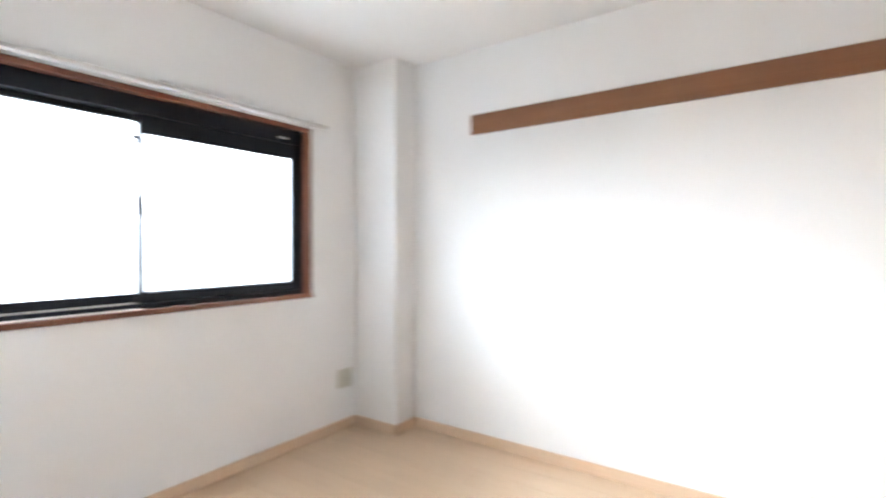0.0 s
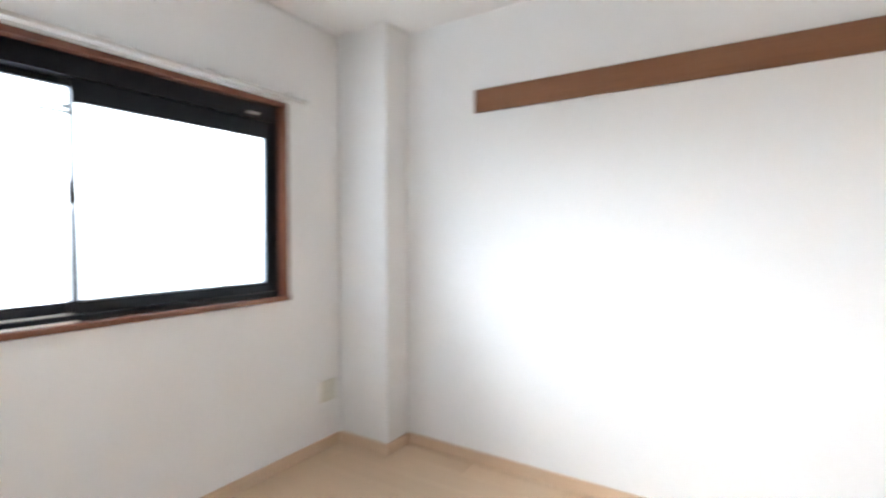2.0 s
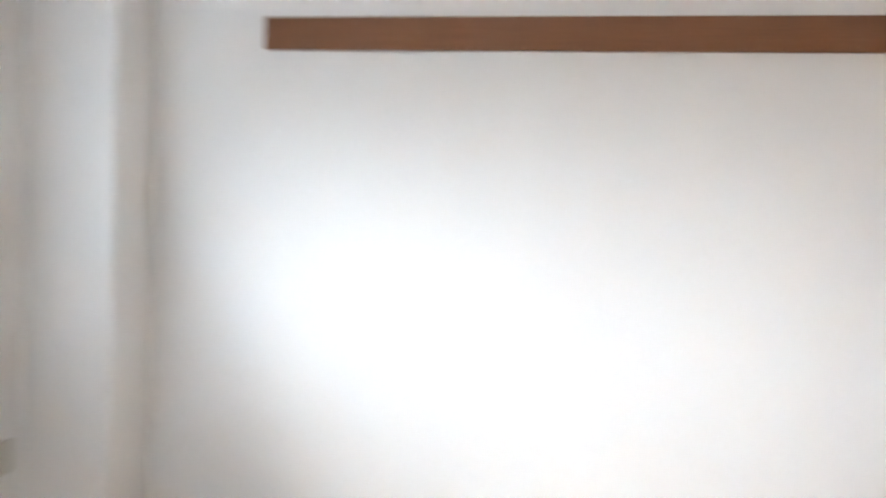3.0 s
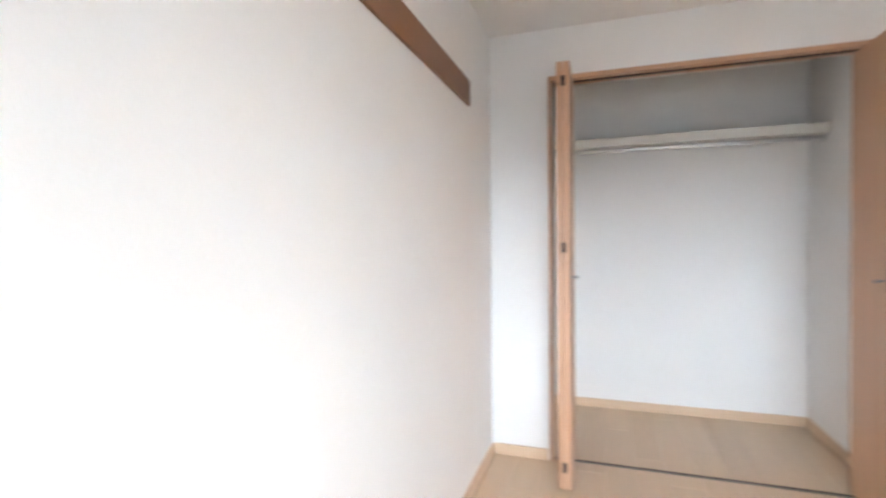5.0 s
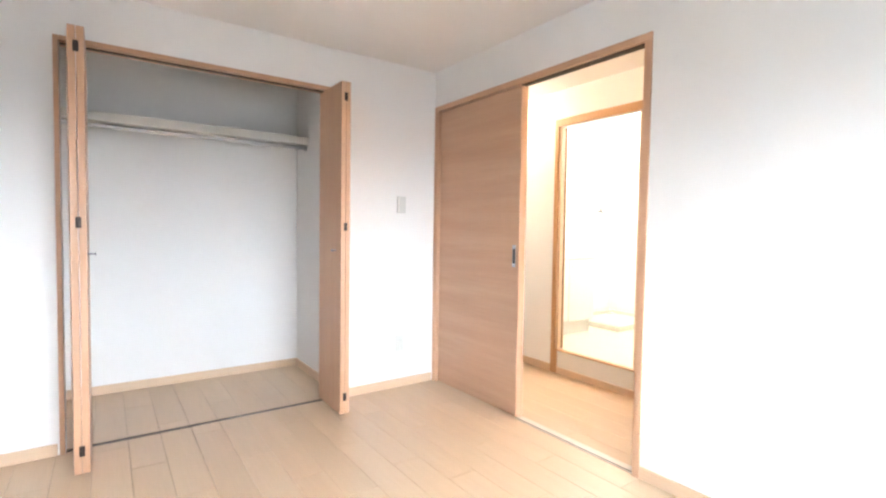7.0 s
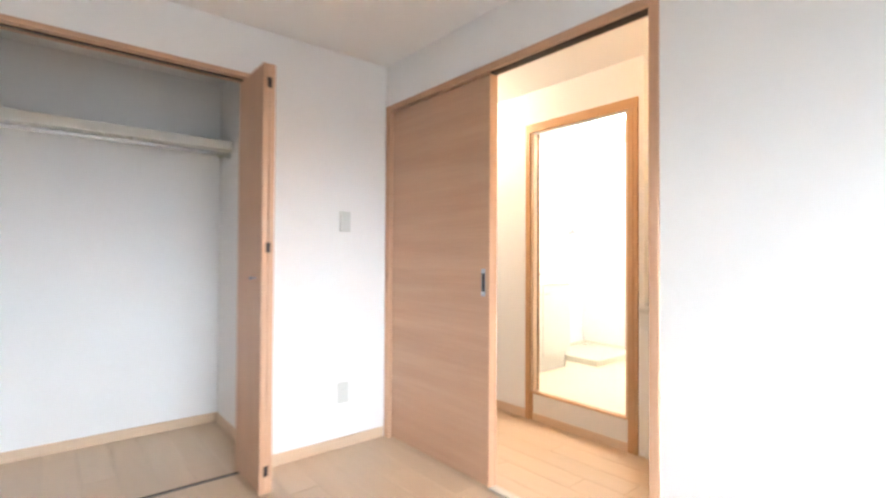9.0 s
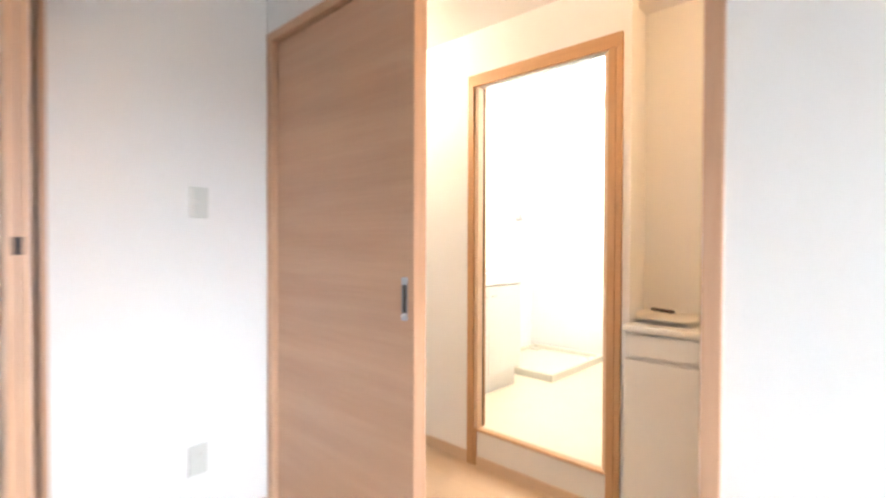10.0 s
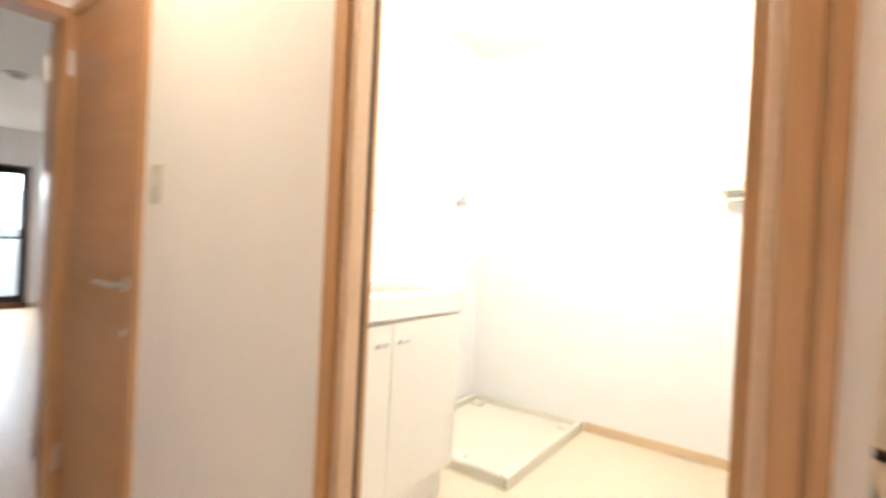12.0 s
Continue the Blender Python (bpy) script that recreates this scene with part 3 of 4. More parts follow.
# ---- hall ----
def washroom_door():
    f = thing("door_2", "orange-toned wood frame of the washroom doorway above a step", "door frame", (HW, (BY0 + BY1) / 2, 0), kind="structure")
    w, p = 0.060, 0.016
    x0, x1 = HW - 0.060, HW + p
    yl, yr, zt = BY0 + w, BY1 - w, BTOP - w
    part("head", boxes((x0, x1, BY0, BY1, zt, BTOP), bevel=0.003), HALL_HEAD_WOOD, f)
    part("head_track", boxes((HW - 0.040, HW - 0.004, yl, yr, zt - 0.006, zt + 0.001)), STEEL, f, "metal overhead track")
    part("jamb", boxes((x0, x1, BY0, BY0 + 0.038, 0, zt), bevel=0.003), HALL_WOOD, f)
    part("jamb_plinth", boxes((x0, x1 - 0.006, BY0 + 0.0385, yl, 0, STEP + 0.003), bevel=0.002), HALL_WOOD, f)
    # grooved casing towards the entrance
    part("jamb", boxes((x0, x1, yr, yr + 0.034, 0, zt), (x0, x1 - 0.002, yr + 0.034, yr + 0.039, 0, zt), (x0, x1 + 0.002, yr + 0.039, yr + w, 0, zt), bevel=0.003), HALL_WOOD, f)
    part("stop", boxes((HW - 0.006, HW + 0.006, yr - 0.018, yr, STEP + 0.004, zt - 0.006), bevel=0.002), BASE_WOOD_Y, f, "pale wood door stop strip")
    part("stop", boxes((x0, HW - 0.042, yr - 0.038, yr, STEP + 0.004, zt - 0.006), bevel=0.002), HALL_WOOD, f)
    part("step_riser", boxes((HW - 0.05, HW + 0.002, yl, yr, 0.05, STEP - 0.010)), WHITE_PAINT, f, "white riser below the washroom door")
    part("step_baseboard", boxes((HW - 0.05, HW + 0.010, yl, yr, 0.0, 0.05), bevel=0.002), BASE_WOOD_Y, f)
    part("sill", boxes((HW - 0.032, HW + 0.012, yl, yr, STEP - 0.010, STEP + 0.003), bevel=0.002), HALL_HEAD_WOOD, f, "thin wooden sill")
    d = thing("sliding_door", "washroom sliding door pushed into its wall pocket", "sliding door", (HW - 0.03, yl, STEP))
    part("leaf_edge", boxes((HW - 0.036, HW + 0.004, BY0 + 0.0390, yl + 0.004, STEP + 0.004, zt - 0.001), bevel=0.002), BASE_WOOD_Y, d, "pale wood door edge")
    part("rear_stop", boxes((x0, HW - 0.0465, BY0 + 0.0390, yl + 0.006, STEP + 0.004, zt - 0.001), bevel=0.002), HALL_WOOD, f)
    # no seal: dark filler painting the shaded gap between door edge and stop
    part("gasket", boxes((HW - 0.046, HW - 0.0365, BY0 + 0.0390, yl + 0.003, STEP + 0.004, zt - 0.006)), GROOVE_SHADE, d)


washroom_door()


def lever(parent, x, y, z, way, out=1):
    """A lever handle on a face at x, whose grip runs along y in the given way."""
    h = part("lever_handle", cyl(bmesh.new(), (x, y, z), (x + out * 0.006, y, z), 0.025, 0.024, 24), STEEL, parent, "brushed steel lever handle")
    smooth(h)
    bm = cyl(bmesh.new(), (x + out * 0.006, y, z), (x + out * 0.045, y, z), 0.009, seg=16)
    bm = cyl(bm, (x + out * 0.045, y - way * 0.008, z), (x + out * 0.052, y + way * 0.115, z + 0.004), 0.0095, 0.0075, 16)
    smooth(part("grip", bm, STEEL, h))


def hinge(parent, x, y, z, axis="y"):
    bm = cyl(bmesh.new(), (x, y, z - 0.05), (x, y, z + 0.05), 0.007, seg=14)
    d = (0.002, 0.022) if axis == "y" else (0.022, 0.002)
    box(bm, x - d[0] - 0.004, x + d[0] - 0.004, y - d[1], y + d[1], z - 0.045, z + 0.045)
    part("hinge", bm, STEEL, parent, "steel butt hinge")


def toilet_door():
    f = thing("door_3", "light wood frame round the closed toilet door", "door frame", (HW, (TY0 + TY1) / 2, 0), kind="structure")
    w, p = 0.040, 0.016
    part("head", boxes((HW - 0.072, HW + p, TY0, TY1, TTOP - w, TTOP), bevel=0.003), HALL_HEAD_WOOD, f)
    for y in (TY0, TY1 - w):
        part("jamb", boxes((HW - 0.072, HW + p, y, y + w, 0, TTOP - w), bevel=0.003), HALL_WOOD, f)
    d = thing("hinged_door", "closed light wood toilet door with steel lever", "door", (HW, (TY0 + TY1) / 2, 0))
    part("leaf", boxes((HW - 0.030, HW + 0.006, TY0 + w + 0.003, TY1 - w - 0.003, 0.008, TTOP - w - 0.004), bevel=0.002), HALL_PANEL_WOOD, d)
    lever(d, HW + 0.006, TY1 - w - 0.055, 0.960, -1)
    part("latch_plate", boxes((HW - 0.020, HW + 0.0075, TY1 - w - 0.0028, TY1 - w - 0.001, 0.91, 1.01)), STEEL, d)
    part("lock_plate", cyl(bmesh.new(), (HW + 0.006, TY1 - w - 0.055, 0.80), (HW + 0.009, TY1 - w - 0.055, 0.80), 0.014), STEEL, d)
    for z in (0.22, 1.79):
        hinge(d, HW + 0.018, TY0 + w, z)
    s = thing("door_stop_hook", "small steel hook stop above the toilet door", "door stop", (HW, -0.62, TTOP))
    part("base", cyl(bmesh.new(), (HW + p, -0.68, TTOP - 0.015), (HW + p + 0.006, -0.68, TTOP - 0.015), 0.014), STEEL, s)
    part("arm", cyl(bmesh.new(), (HW + p + 0.004, -0.68, TTOP - 0.015), (HW + p + 0.07, -0.74, TTOP + 0.012), 0.004, seg=12), STEEL, s)
    part("tip", cyl(bmesh.new(), (HW + p + 0.066, -0.737, TTOP + 0.008), (HW + p + 0.068, -0.742, TTOP + 0.035), 0.006, seg=12), SWITCH_WHITE, s)


toilet_door()


def living_door():
    f = thing("door_4", "light wood frame of the living room doorway", "door frame", ((SX0 + SX1) / 2, HS, 0), kind="structure")
    w, p = 0.042, 0.016
    part("head", boxes((SX0, SX1, HS - 0.116, HS + p, 2.02 - w, 2.02), bevel=0.003), HEAD_WOOD, f)
    for x in (SX0, SX1 - w):
        part("jamb", boxes((x, x + w, HS - 0.116, HS + p, 0, 2.02 - w), bevel=0.003), HALL_WOOD, f)
    d = thing("hinged_door", "living room door in light wood, swung open", "door", (SX0 + w, HS - 0.12, 0))
    bm = boxes((-0.034, 0.0, -0.67, -0.014, 0.010, 2.02 - w - 0.005), bevel=0.002)
    bmesh.ops.transform(bm, matrix=Matrix.Translation((SX0 + w - 0.002, HS - 0.121, 0)) @ Matrix.Rotation(radians(-12.5), 4, "Z"), verts=bm.verts)
    part("leaf", bm, HALL_PANEL_WOOD, d)
    for z in (0.22, 1.79):
        hinge(d, SX0 + w + 0.008, HS - 0.119, z)


living_door()


def shoe_cabinet():
    y0, y1, xf, xb, top = NY0 + 0.008, NY1 - 0.006, -0.904, NX + 0.003, 0.850
    c = thing("shoe_cabinet", "low white shoe cabinet with two doors in a niche", "cabinet", (xf, (y0 + y1) / 2, 0))
    part("worktop", boxes((xb, xf + 0.030, y0 - 0.001, y1, top - 0.024, top), bevel=0.004), WHITE_PAINT, c, "white worktop")
    part("worktop_end", boxes((xb, HW - 0.073, VY1 + 0.037, y0 - 0.0012, top - 0.024, top)), WHITE_PAINT, c)
    part("body", boxes((xb, xf, y0 + 0.002, y1, 0.06, top - 0.026)), WHITE_PAINT, c)
    part("toe_kick", boxes((xb, xf - 0.04, y0 + 0.002, y1, 0.0, 0.06)), WHITE_PAINT, c)
    part("drawer_front", boxes((xf, xf + 0.018, y0 + 0.003, y1 - 0.003, 0.730, top - 0.034), bevel=0.002), WHITE_PAINT, c)
    part("finger_groove", boxes((xf, xf + 0.001, y0 + 0.003, y1 - 0.003, 0.712, 0.730)), WHITE_PAINT, c)
    mid = 1.600
    for a, b, k in ((y0 + 0.003, mid - 0.0025, mid - 0.036), (mid + 0.0025, y1 - 0.003, mid + 0.036)):
        d = part("door", boxes((xf, xf + 0.018, a, b, 0.065, 0.712), bevel=0.002), WHITE_PAINT, c)
        bm = cyl(bmesh.new(), (xf + 0.018, k, 0.683), (xf + 0.030, k, 0.683), 0.006, seg=14)
        smooth(part("knob", cyl(bm, (xf + 0.028, k, 0.683), (xf + 0.040, k, 0.683), 0.013, 0.011, 20), PULL_METAL, d, "round grey metal knob"))
    p = thing("document_stack", "stack of white printed papers on the shoe cabinet", "papers", (-1.0, 1.34, top))
    for n in range(5):
        m = Matrix.Translation((-1.082, 1.327, top + 0.001 + 0.0034 * n)) @ Matrix.Rotation(radians((3, -4, 1, 5, -2)[n]), 4, "Z")
        bm = bmesh.new()
        bmesh.ops.create_grid(bm, x_segments=14, y_segments=10, size=0.5)
        for v in bm.verts:
            u, w = v.co.x, v.co.y
            v.co = (0.296 * u, 0.21 * w, 0.0012 + (0.010 * max(0.0, u - 0.1) ** 1.5 * (1.2 - w) * (1 + 0.25 * n) if n else 0.0))
        ext = bmesh.ops.extrude_face_region(bm, geom=bm.faces[:])
        bmesh.ops.translate(bm, vec=(0, 0, 0.0012), verts=[g for g in ext["geom"] if isinstance(g, bmesh.types.BMVert)])
        bmesh.ops.transform(bm, matrix=m, verts=bm.verts)
        part("sheet", bm, PAPER_GREY if n == 1 else PAPER, p)
    z = top + 0.0178
    g = thing("pen_case", "slim dark brown case lying on the papers", "case", (-1.212, 1.247, z))
    bm = boxes((-0.012, 0.012, -0.058, 0.058, 0.0, 0.013), bevel=0.005)
    bmesh.ops.transform(bm, matrix=Matrix.Translation((-1.212, 1.247, z)) @ Matrix.Rotation(radians(-23), 4, "Z"), verts=bm.verts)
    smooth(part("body", bm, BROWN_LEATHER, g))
    k = thing("key_fob", "black key holder with a small key on a ring", "keys", (-1.3, 1.5, top))
    part("holder", boxes((-1.248, -1.218, 1.456, 1.506, top, top + 0.018), bevel=0.004), BLACK_PLASTIC, k)
    ring = bmesh.new()
    for n in range(18):
        a, b = 2 * math.pi * n / 18, 2 * math.pi * (n + 1) / 18
        cyl(ring, (-1.238 + 0.010 * math.sin(a), 1.518 + 0.013 * math.cos(a), top + 0.004), (-1.238 + 0.010 * math.sin(b), 1.518 + 0.013 * math.cos(b), top + 0.004), 0.0014, seg=6)
    part("ring", ring, BRASS, k)
    part("key", boxes((-1.242, -1.234, 1.530, 1.552, top, top + 0.003), bevel=0.0008), BRASS, k)
    smooth(part("tag", cyl(bmesh.new(), (-1.238, 1.568, top), (-1.238, 1.568, top + 0.014), 0.015, 0.012, 18), BROWN_LEATHER, k, "brown leather tag"))
    b = thing("wall_bracket", "small black box mounted on the niche wall", "bracket", (NX, 1.70, 1.02))
    part("body", boxes((NX, NX + 0.03, 1.602, 1.680, 1.024, 1.056), bevel=0.003), BLACK_PLASTIC, b)


shoe_cabinet()

downlight = thing("ceiling_light", "round warm ceiling light in the hall", "ceiling light", (-0.53, -0.12, HH))
smooth(part("housing", cyl(bmesh.new(), (-0.53, -0.12, HH), (-0.53, -0.12, HH - 0.025), 0.085, 0.080, 32), SWITCH_WHITE, downlight))
smooth(part("diffuser", cyl(bmesh.new(), (-0.53, -0.12, HH - 0.025), (-0.53, -0.12, HH - 0.030), 0.070, 0.066, 32), LAMP_WARM, downlight))


# ---- washroom ----
def vanity():
    x0, x1, y0, y1 = -1.772, -1.045, VY0 + 0.003, 0.128
    v = thing("vanity", "white washstand with two cabinet doors and ceramic basin", "washstand", ((x0 + x1) / 2, 0, STEP))
    part("body", boxes((x0, x1, y0, y1 - 0.018, STEP + 0.13, 0.884)), WHITE_PAINT, v)
    part("toe_kick", boxes((x0 + 0.004, x1 - 0.004, y0, y1 - 0.05, STEP, STEP + 0.13)), WHITE_PAINT, v)
    bm = boxes((x0 - 0.012, x1 + 0.008, y0, y0 + 0.10, 0.899, 0.980), (x0 - 0.012, x1 + 0.008, y1 - 0.045, y1 + 0.007, 0.899, 0.980), (x0 - 0.012, x0 + 0.05, y0 + 0.10, y1 - 0.045, 0.899, 0.980), (x1 - 0.05, x1 + 0.008, y0 + 0.10, y1 - 0.045, 0.899, 0.980), (x0 + 0.05, x1 - 0.05, y0 + 0.1, y1 - 0.045, 0.899, 0.932), bevel=0.006)
    part("basin", bm, CERAMIC, v, "white ceramic basin with a raised rim")
    part("top_rail", boxes((x0 + 0.004, x1 - 0.004, y0, y1 - 0.022, 0.884, 0.901)), WHITE_PAINT, v)
    mid = (x0 + x1) / 2
    for a, b, k in ((x0 + 0.002, mid - 0.002, mid - 0.05), (mid + 0.002, x1 - 0.002, mid + 0.05)):
        d = part("door", boxes((a, b, y1 - 0.018, y1, STEP + 0.135, 0.890), bevel=0.002), WHITE_PAINT, v)
        part("knob", boxes((k - 0.024, k + 0.024, y1, y1 + 0.014, 0.822, 0.834), bevel=0.003), STEEL, d, "small metal pull")
    f = smooth(part("faucet", cyl(bmesh.new(), (mid, y0 + 0.06, 0.985), (mid, y0 + 0.06, 1.10), 0.022, 0.018), STEEL, v, "chrome basin tap"))
    smooth(part("spout", cyl(bmesh.new(), (mid, y0 + 0.05, 1.085), (mid, y0 + 0.21, 1.06), 0.014, 0.011), STEEL, f))
    c = thing("mirror_cabinet", "white mirror cabinet above the washstand", "mirror cabinet", (mid, VY0, 1.27))
    part("body", boxes((x0, x1, VY0, VY0 + 0.12, 1.27, 2.05), bevel=0.003), WHITE_PAINT, c)
    part("mirror", boxes((x0 + 0.02, x1 - 0.02, VY0 + 0.12, VY0 + 0.124, 1.36, 2.03)), MIRROR, c)
    part("tray", boxes((x0 + 0.005, x1 - 0.005, VY0 + 0.12, VY0 + 0.19, 1.27, 1.285), bevel=0.003), WHITE_PAINT, c)


vanity()


def washer_pan():
    x0, x1, y0, y1, z = VX + 0.012, -1.960, VY0 + 0.03, 0.268, STEP
    p = thing("washer_pan", "ivory plastic washing machine drain pan on the floor", "washer pan", ((x0 + x1) / 2, 0, z))
    h, r = 0.054, 0.028
    part("tray", boxes((x0, x1, y0, y1, z, z + 0.018)), PAN_PLASTIC, p)
    for s in ((x0, x1, y1 - r, y1), (x0, x1, y0, y0 + r), (x0, x0 + r, y0 + r, y1 - r), (x1 - r, x1, y0 + r, y1 - r)):
        part("rim", boxes((*s, z, z + h), bevel=0.006), PAN_PLASTIC, p)
    smooth(part("drain", cyl(bmesh.new(), (x1 - 0.10, -0.05, z + 0.018), (x1 - 0.10, -0.05, z + 0.026), 0.06, 0.055, 28), SWITCH_WHITE, p, "round white drain"))
    for x, y in ((x0 + 0.07, y0 + 0.07), (x0 + 0.07, y1 - 0.07), (x1 - 0.07, y1 - 0.07)):
        part("foot_pad", boxes((x - 0.035, x + 0.035, y - 0.035, y + 0.035, z + 0.018, z + 0.030), bevel=0.004), PAN_PLASTIC, p)


washer_pan()

tap = thing("washer_tap", "chrome washing machine tap on the wall", "tap", (-2.555, VY0, 1.28))
smooth(part("flange", cyl(bmesh.new(), (-2.555, VY0, 1.380), (-2.555, VY0 + 0.008, 1.380), 0.026), STEEL, tap))
smooth(part("body", cyl(bmesh.new(), (-2.555, VY0 + 0.008, 1.380), (-2.555, VY0 + 0.075, 1.380), 0.012), STEEL, tap))
smooth(part("spout", cyl(bmesh.new(), (-2.555, VY0 + 0.065, 1.383), (-2.555, VY0 + 0.085, 1.330), 0.011, 0.009), STEEL, tap))
smooth(part("handle", cyl(bmesh.new(), (-2.555, VY0 + 0.045, 1.390), (-2.555, VY0 + 0.045, 1.422), 0.016, 0.019, 12), STEEL, tap))

holder = thing("towel_holder", "ivory wall holder with a round bar in the washroom", "towel holder", (VX, 0.9, 1.33))
part("shelf", boxes((VX, VX + 0.09, 0.845, 1.048, 1.437, 1.482), bevel=0.006), PAN_PLASTIC, holder)
part("bracket", boxes((VX, VX + 0.06, 0.860, 0.875, 1.388, 1.438), bevel=0.003), PAN_PLASTIC, holder)
smooth(part("bar", cyl(bmesh.new(), (VX + 0.05, 0.860, 1.401), (VX + 0.05, 1.048, 1.401), 0.012), PAN_PLASTIC, holder))

wl = thing("ceiling_light", "round white ceiling light in the washroom", "ceiling light", (-1.85, 0.45, VH - 0.04))
smooth(part("housing", cyl(bmesh.new(), (-1.85, 0.45, VH - 0.04), (-1.85, 0.45, VH - 0.065), 0.17, 0.165, 36), SWITCH_WHITE, wl))
smooth(part("diffuser", cyl(bmesh.new(), (-1.85, 0.45, VH - 0.065), (-1.85, 0.45, VH - 0.070), 0.155, 0.15, 36), LAMP_WHITE, wl))


# ---- living room ----
def balcony_window():
    w = thing("window_2", "dark aluminium balcony sliding window with reddish sill", "window", ((FX0 + FX1) / 2, LY, FZ0), kind="structure")
    part("window_sill", boxes((FX0 - 0.03, FX1 + 0.03, LY - 0.06, LY + 0.020, 0.0, FZ0 + 0.012), bevel=0.003), CASING_WOOD, w, "reddish brown wooden sill")
    for x in (FX0 - 0.022, FX1):
        part("casing", boxes((x, x + 0.022, LY - 0.05, LY + 0.012, FZ0 + 0.012, FZ1 + 0.02), bevel=0.002), CASING_WOOD, w)
    part("casing_head", boxes((FX0, FX1, LY - 0.05, LY + 0.012, FZ1, FZ1 + 0.02), bevel=0.002), CASING_WOOD, w)
    y0, y1, z0 = LY - 0.12, LY - 0.04, FZ0 + 0.012
    part("window_frame", boxes((FX0, FX1, y0, y1, FZ1 - 0.055, FZ1), (FX0, FX1, y0, y1, z0, z0 + 0.02), (FX0, FX0 + 0.03, y0, y1, z0 + 0.02, FZ1 - 0.055), (FX1 - 0.03, FX1, y0, y1, z0 + 0.02, FZ1 - 0.055)), SASH, w)
    mid = (FX0 + FX1) / 2
    for a, b, y in ((FX0 + 0.03, mid + 0.02, LY - 0.075), (mid - 0.02, FX1 - 0.03, LY - 0.105)):
        z1 = FZ1 - 0.055
        s = part("sash", boxes((a, b, y, y + 0.028, z1 - 0.045, z1), (a, b, y, y + 0.028, z0 + 0.02, z0 + 0.08), (a, a + 0.04, y, y + 0.028, z0 + 0.08, z1 - 0.045), (b - 0.04, b, y, y + 0.028, z0 + 0.08, z1 - 0.045), (a + 0.04, b - 0.04, y, y + 0.028, 0.925, 0.957)), SASH, w, "dark sliding sash with a mid rail")
        for c, d, m in ((z0 + 0.075, 0.930, FROST), (0.952, z1 - 0.04, CLEAR)):
            g = part("pane", boxes((a + 0.035, b - 0.035, y + 0.012, y + 0.016, c, d)), m, s)
            g.visible_shadow = False


balcony_window()
vent = thing("round_wall_vent", "round brass wall vent beside the balcony window", "wall vent", (-2.43, LY, 0.547))
ringm = bmesh.new()
for n in range(24):
    a, b = 2 * math.pi * n / 24, 2 * math.pi * (n + 1) / 24
    cyl(ringm, (-2.43 + 0.052 * math.cos(a), LY + 0.012, 0.547 + 0.052 * math.sin(a)), (-2.43 + 0.052 * math.cos(b), LY + 0.012, 0.547 + 0.052 * math.sin(b)), 0.014, seg=8)
smooth(part("ring", ringm, BRASS, vent))
smooth(part("core", cyl(bmesh.new(), (-2.43, LY, 0.547), (-2.43, LY + 0.012, 0.547), 0.036, 0.030, 24), SHELF_PAINT, vent))
plate("wall_outlet", "ivory wall outlet below the round vent", "outlet", (-2.51, LY, 0.35), ("y", 1), 0.07, 0.12, SWITCH_PLASTIC, [("socket", 0, 0, 0.03, 0.06, SWITCH_WHITE)])
for x, y, r in ((-1.41, -4.20, 0.10), (-1.41, -5.42, 0.06)):
    c = thing("ceiling_rosette", "white round ceiling lamp socket in the living room", "ceiling fitting", (x, y, LH), "ceiling fittings")
    smooth(part("base", cyl(bmesh.new(), (x, y, LH), (x, y, LH - 0.018), r, r * 0.9, 28), SWITCH_WHITE, c))
    smooth(part("socket", cyl(bmesh.new(), (x, y, LH - 0.018), (x, y, LH - 0.045), r * 0.5, r * 0.42, 24), CURTAIN_METAL, c))

# ---- outside ----
structure("balcony_floor", boxes((-4.2, 3.5, LY - 1.5, LY - 0.14, -0.2, 0.0)), CONCRETE, "grey concrete balcony floor", "balcony")
structure("balcony_parapet", boxes((-4.2, 3.5, LY - 1.62, LY - 1.5, -0.2, 1.05)), CONCRETE, "pale concrete balcony parapet", "parapet")
en = thing("ceiling_light", "round warm ceiling light over the entrance", "ceiling light", (-0.53, 1.85, HH))
smooth(part("housing", cyl(bmesh.new(), (-0.53, 1.85, HH), (-0.53, 1.85, HH - 0.025), 0.085, 0.080, 32), SWITCH_WHITE, en))
smooth(part("diffuser", cyl(bmesh.new(), (-0.53, 1.85, HH - 0.025), (-0.53, 1.85, HH - 0.030), 0.070, 0.066, 32), LAMP_WARM, en))
SKY_GLOW = glow("overcast_sky_backdrop", (0.86, 0.94, 1.0), 2.6)
structure("backdrop_north", boxes((-60, 60, 54.0, 54.2, -6, 60)), SKY_GLOW, "pale overcast sky beyond the bedroom window", "sky")
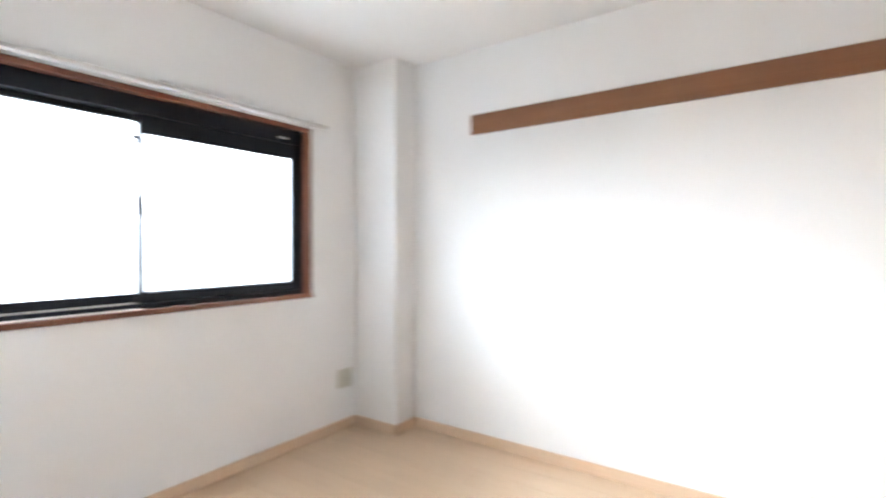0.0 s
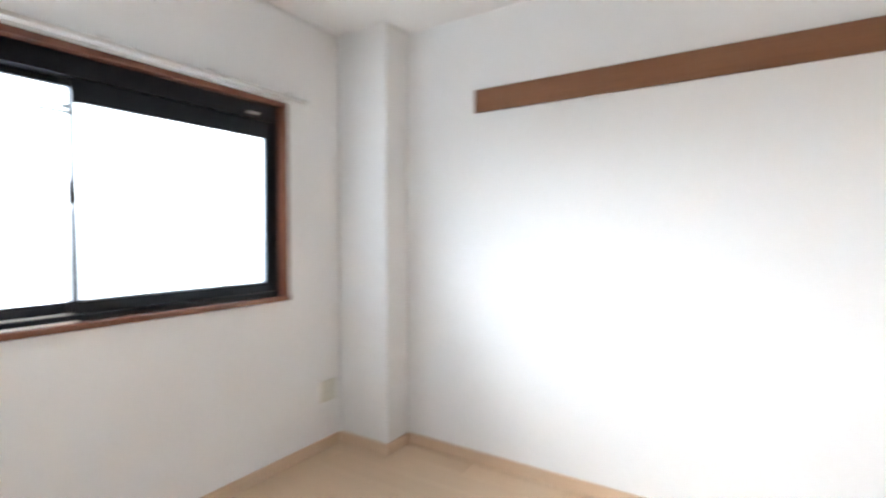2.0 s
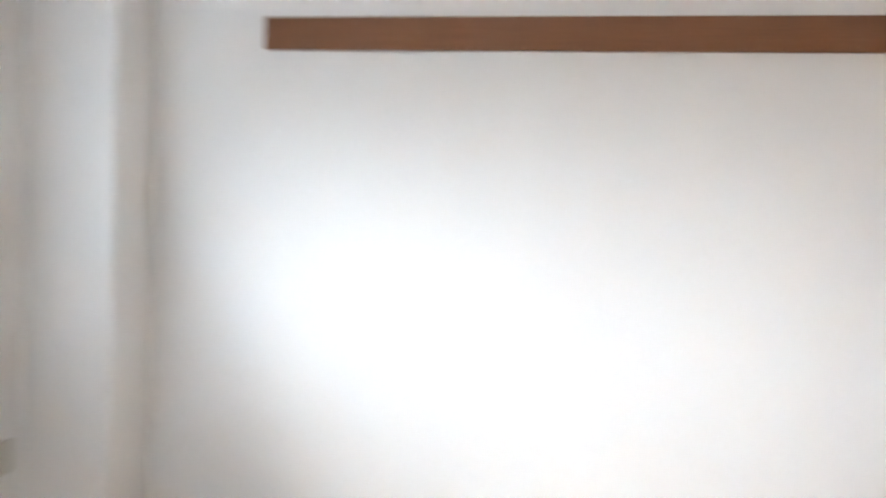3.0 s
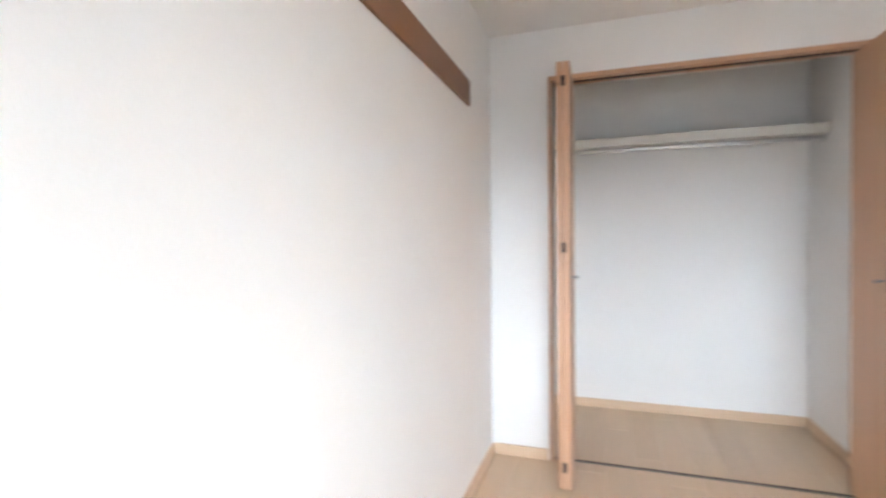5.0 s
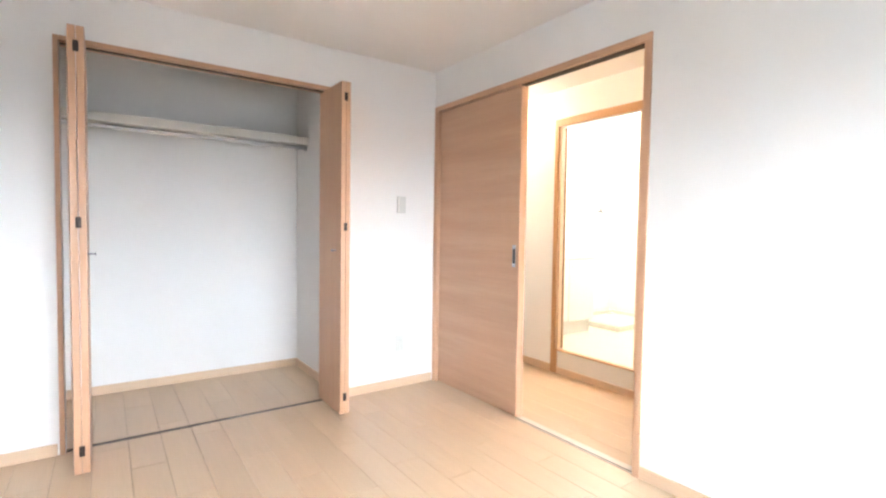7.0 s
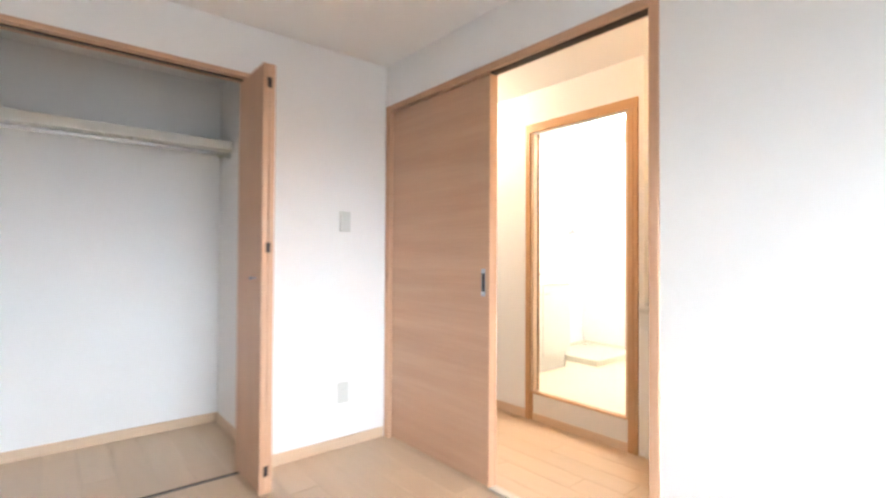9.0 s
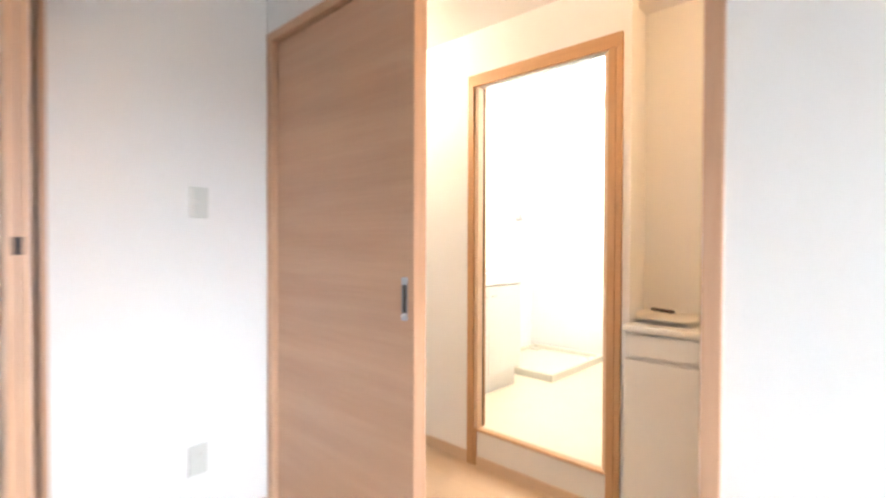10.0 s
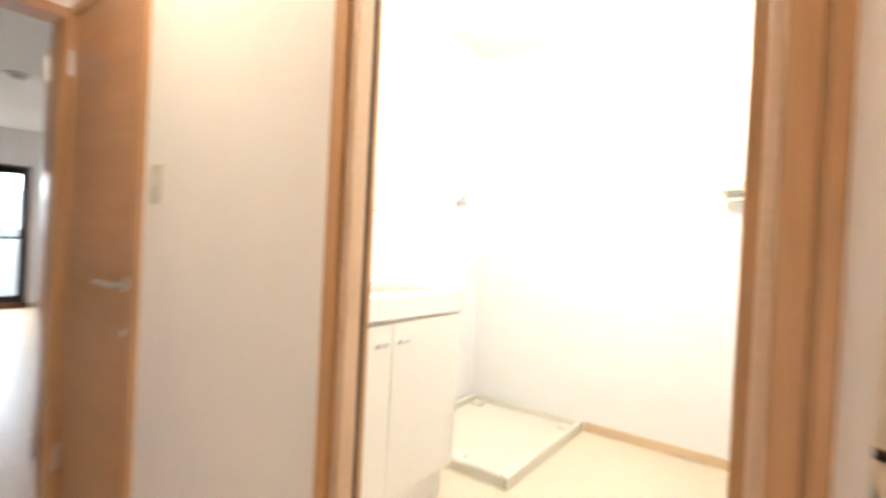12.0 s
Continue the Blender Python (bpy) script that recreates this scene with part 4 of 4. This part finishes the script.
structure("backdrop_south", boxes((-60, 60, -60.2, -60.0, -6, 60)), SKY_GLOW, "pale overcast sky beyond the balcony", "sky")
structure("ground", boxes((-300, 300, -300, 300, -6.2, -6.0)), CONCRETE, "pale ground far below the windows", "ground")


# ---- floors: boards as pieces ----
def floor_boards(name, label, x0, x1, y0, y1, width, length, mat, seed):
    base = structure(name, boxes((x0, x1, y0, y1, -0.05, -0.004)), JOINT, label, "floor")
    rng = random.Random(seed)
    shared = {}
    n = math.ceil((x1 - x0) / width)
    for i in range(n):
        a, b = x0 + i * width, min(x0 + (i + 1) * width, x1)
        y = y0 - length * ((i * 0.37 + rng.random() * 0.15) % 1.0)
        while y < y1:
            c, d = max(y, y0), min(y + length, y1)
            if d - c > 0.01:
                key = (round(b - a, 3), round(d - c, 3))
                if key not in shared:
                    g = 0.0004
                    bm = bmesh.new()
                    vs = [bm.verts.new(p) for p in ((g, g, -0.006), (key[0] - g, g, -0.006), (key[0] - g, key[1] - g, -0.006), (g, key[1] - g, -0.006))]
                    t = 0.0010
                    ts = [bm.verts.new(p) for p in ((g + t, g + t, 0), (key[0] - g - t, g + t, 0), (key[0] - g - t, key[1] - g - t, 0), (g + t, key[1] - g - t, 0))]
                    bm.faces.new(ts)
                    for k in range(4):
                        bm.faces.new((vs[k], vs[(k + 1) % 4], ts[(k + 1) % 4], ts[k]))
                    me = bpy.data.meshes.new("board")
                    bm.to_mesh(me)
                    bm.free()
                    me.materials.append(mat)
                    shared[key] = me
                ob = new("board", shared[key])
                ob.parent = base
                ob.location = (a, c, 0)
            y += length
    return base


floor_boards("floor", "pale wood laminate floor boards in the bedroom and closet", 0.0, W, CB, L, 0.15, 0.91, FLOOR_WOOD, 3)
floor_boards("floor_hall", "pale wood laminate floor boards in the hall", NX, -0.001, HS - 0.1, HN, 0.15, 0.91, FLOOR_WOOD, 5)
floor_boards("floor_living", "pale wood laminate floor boards in the living room", LX0, LX1, LY, HS - 0.1, 0.15, 0.91, FLOOR_WOOD, 7)
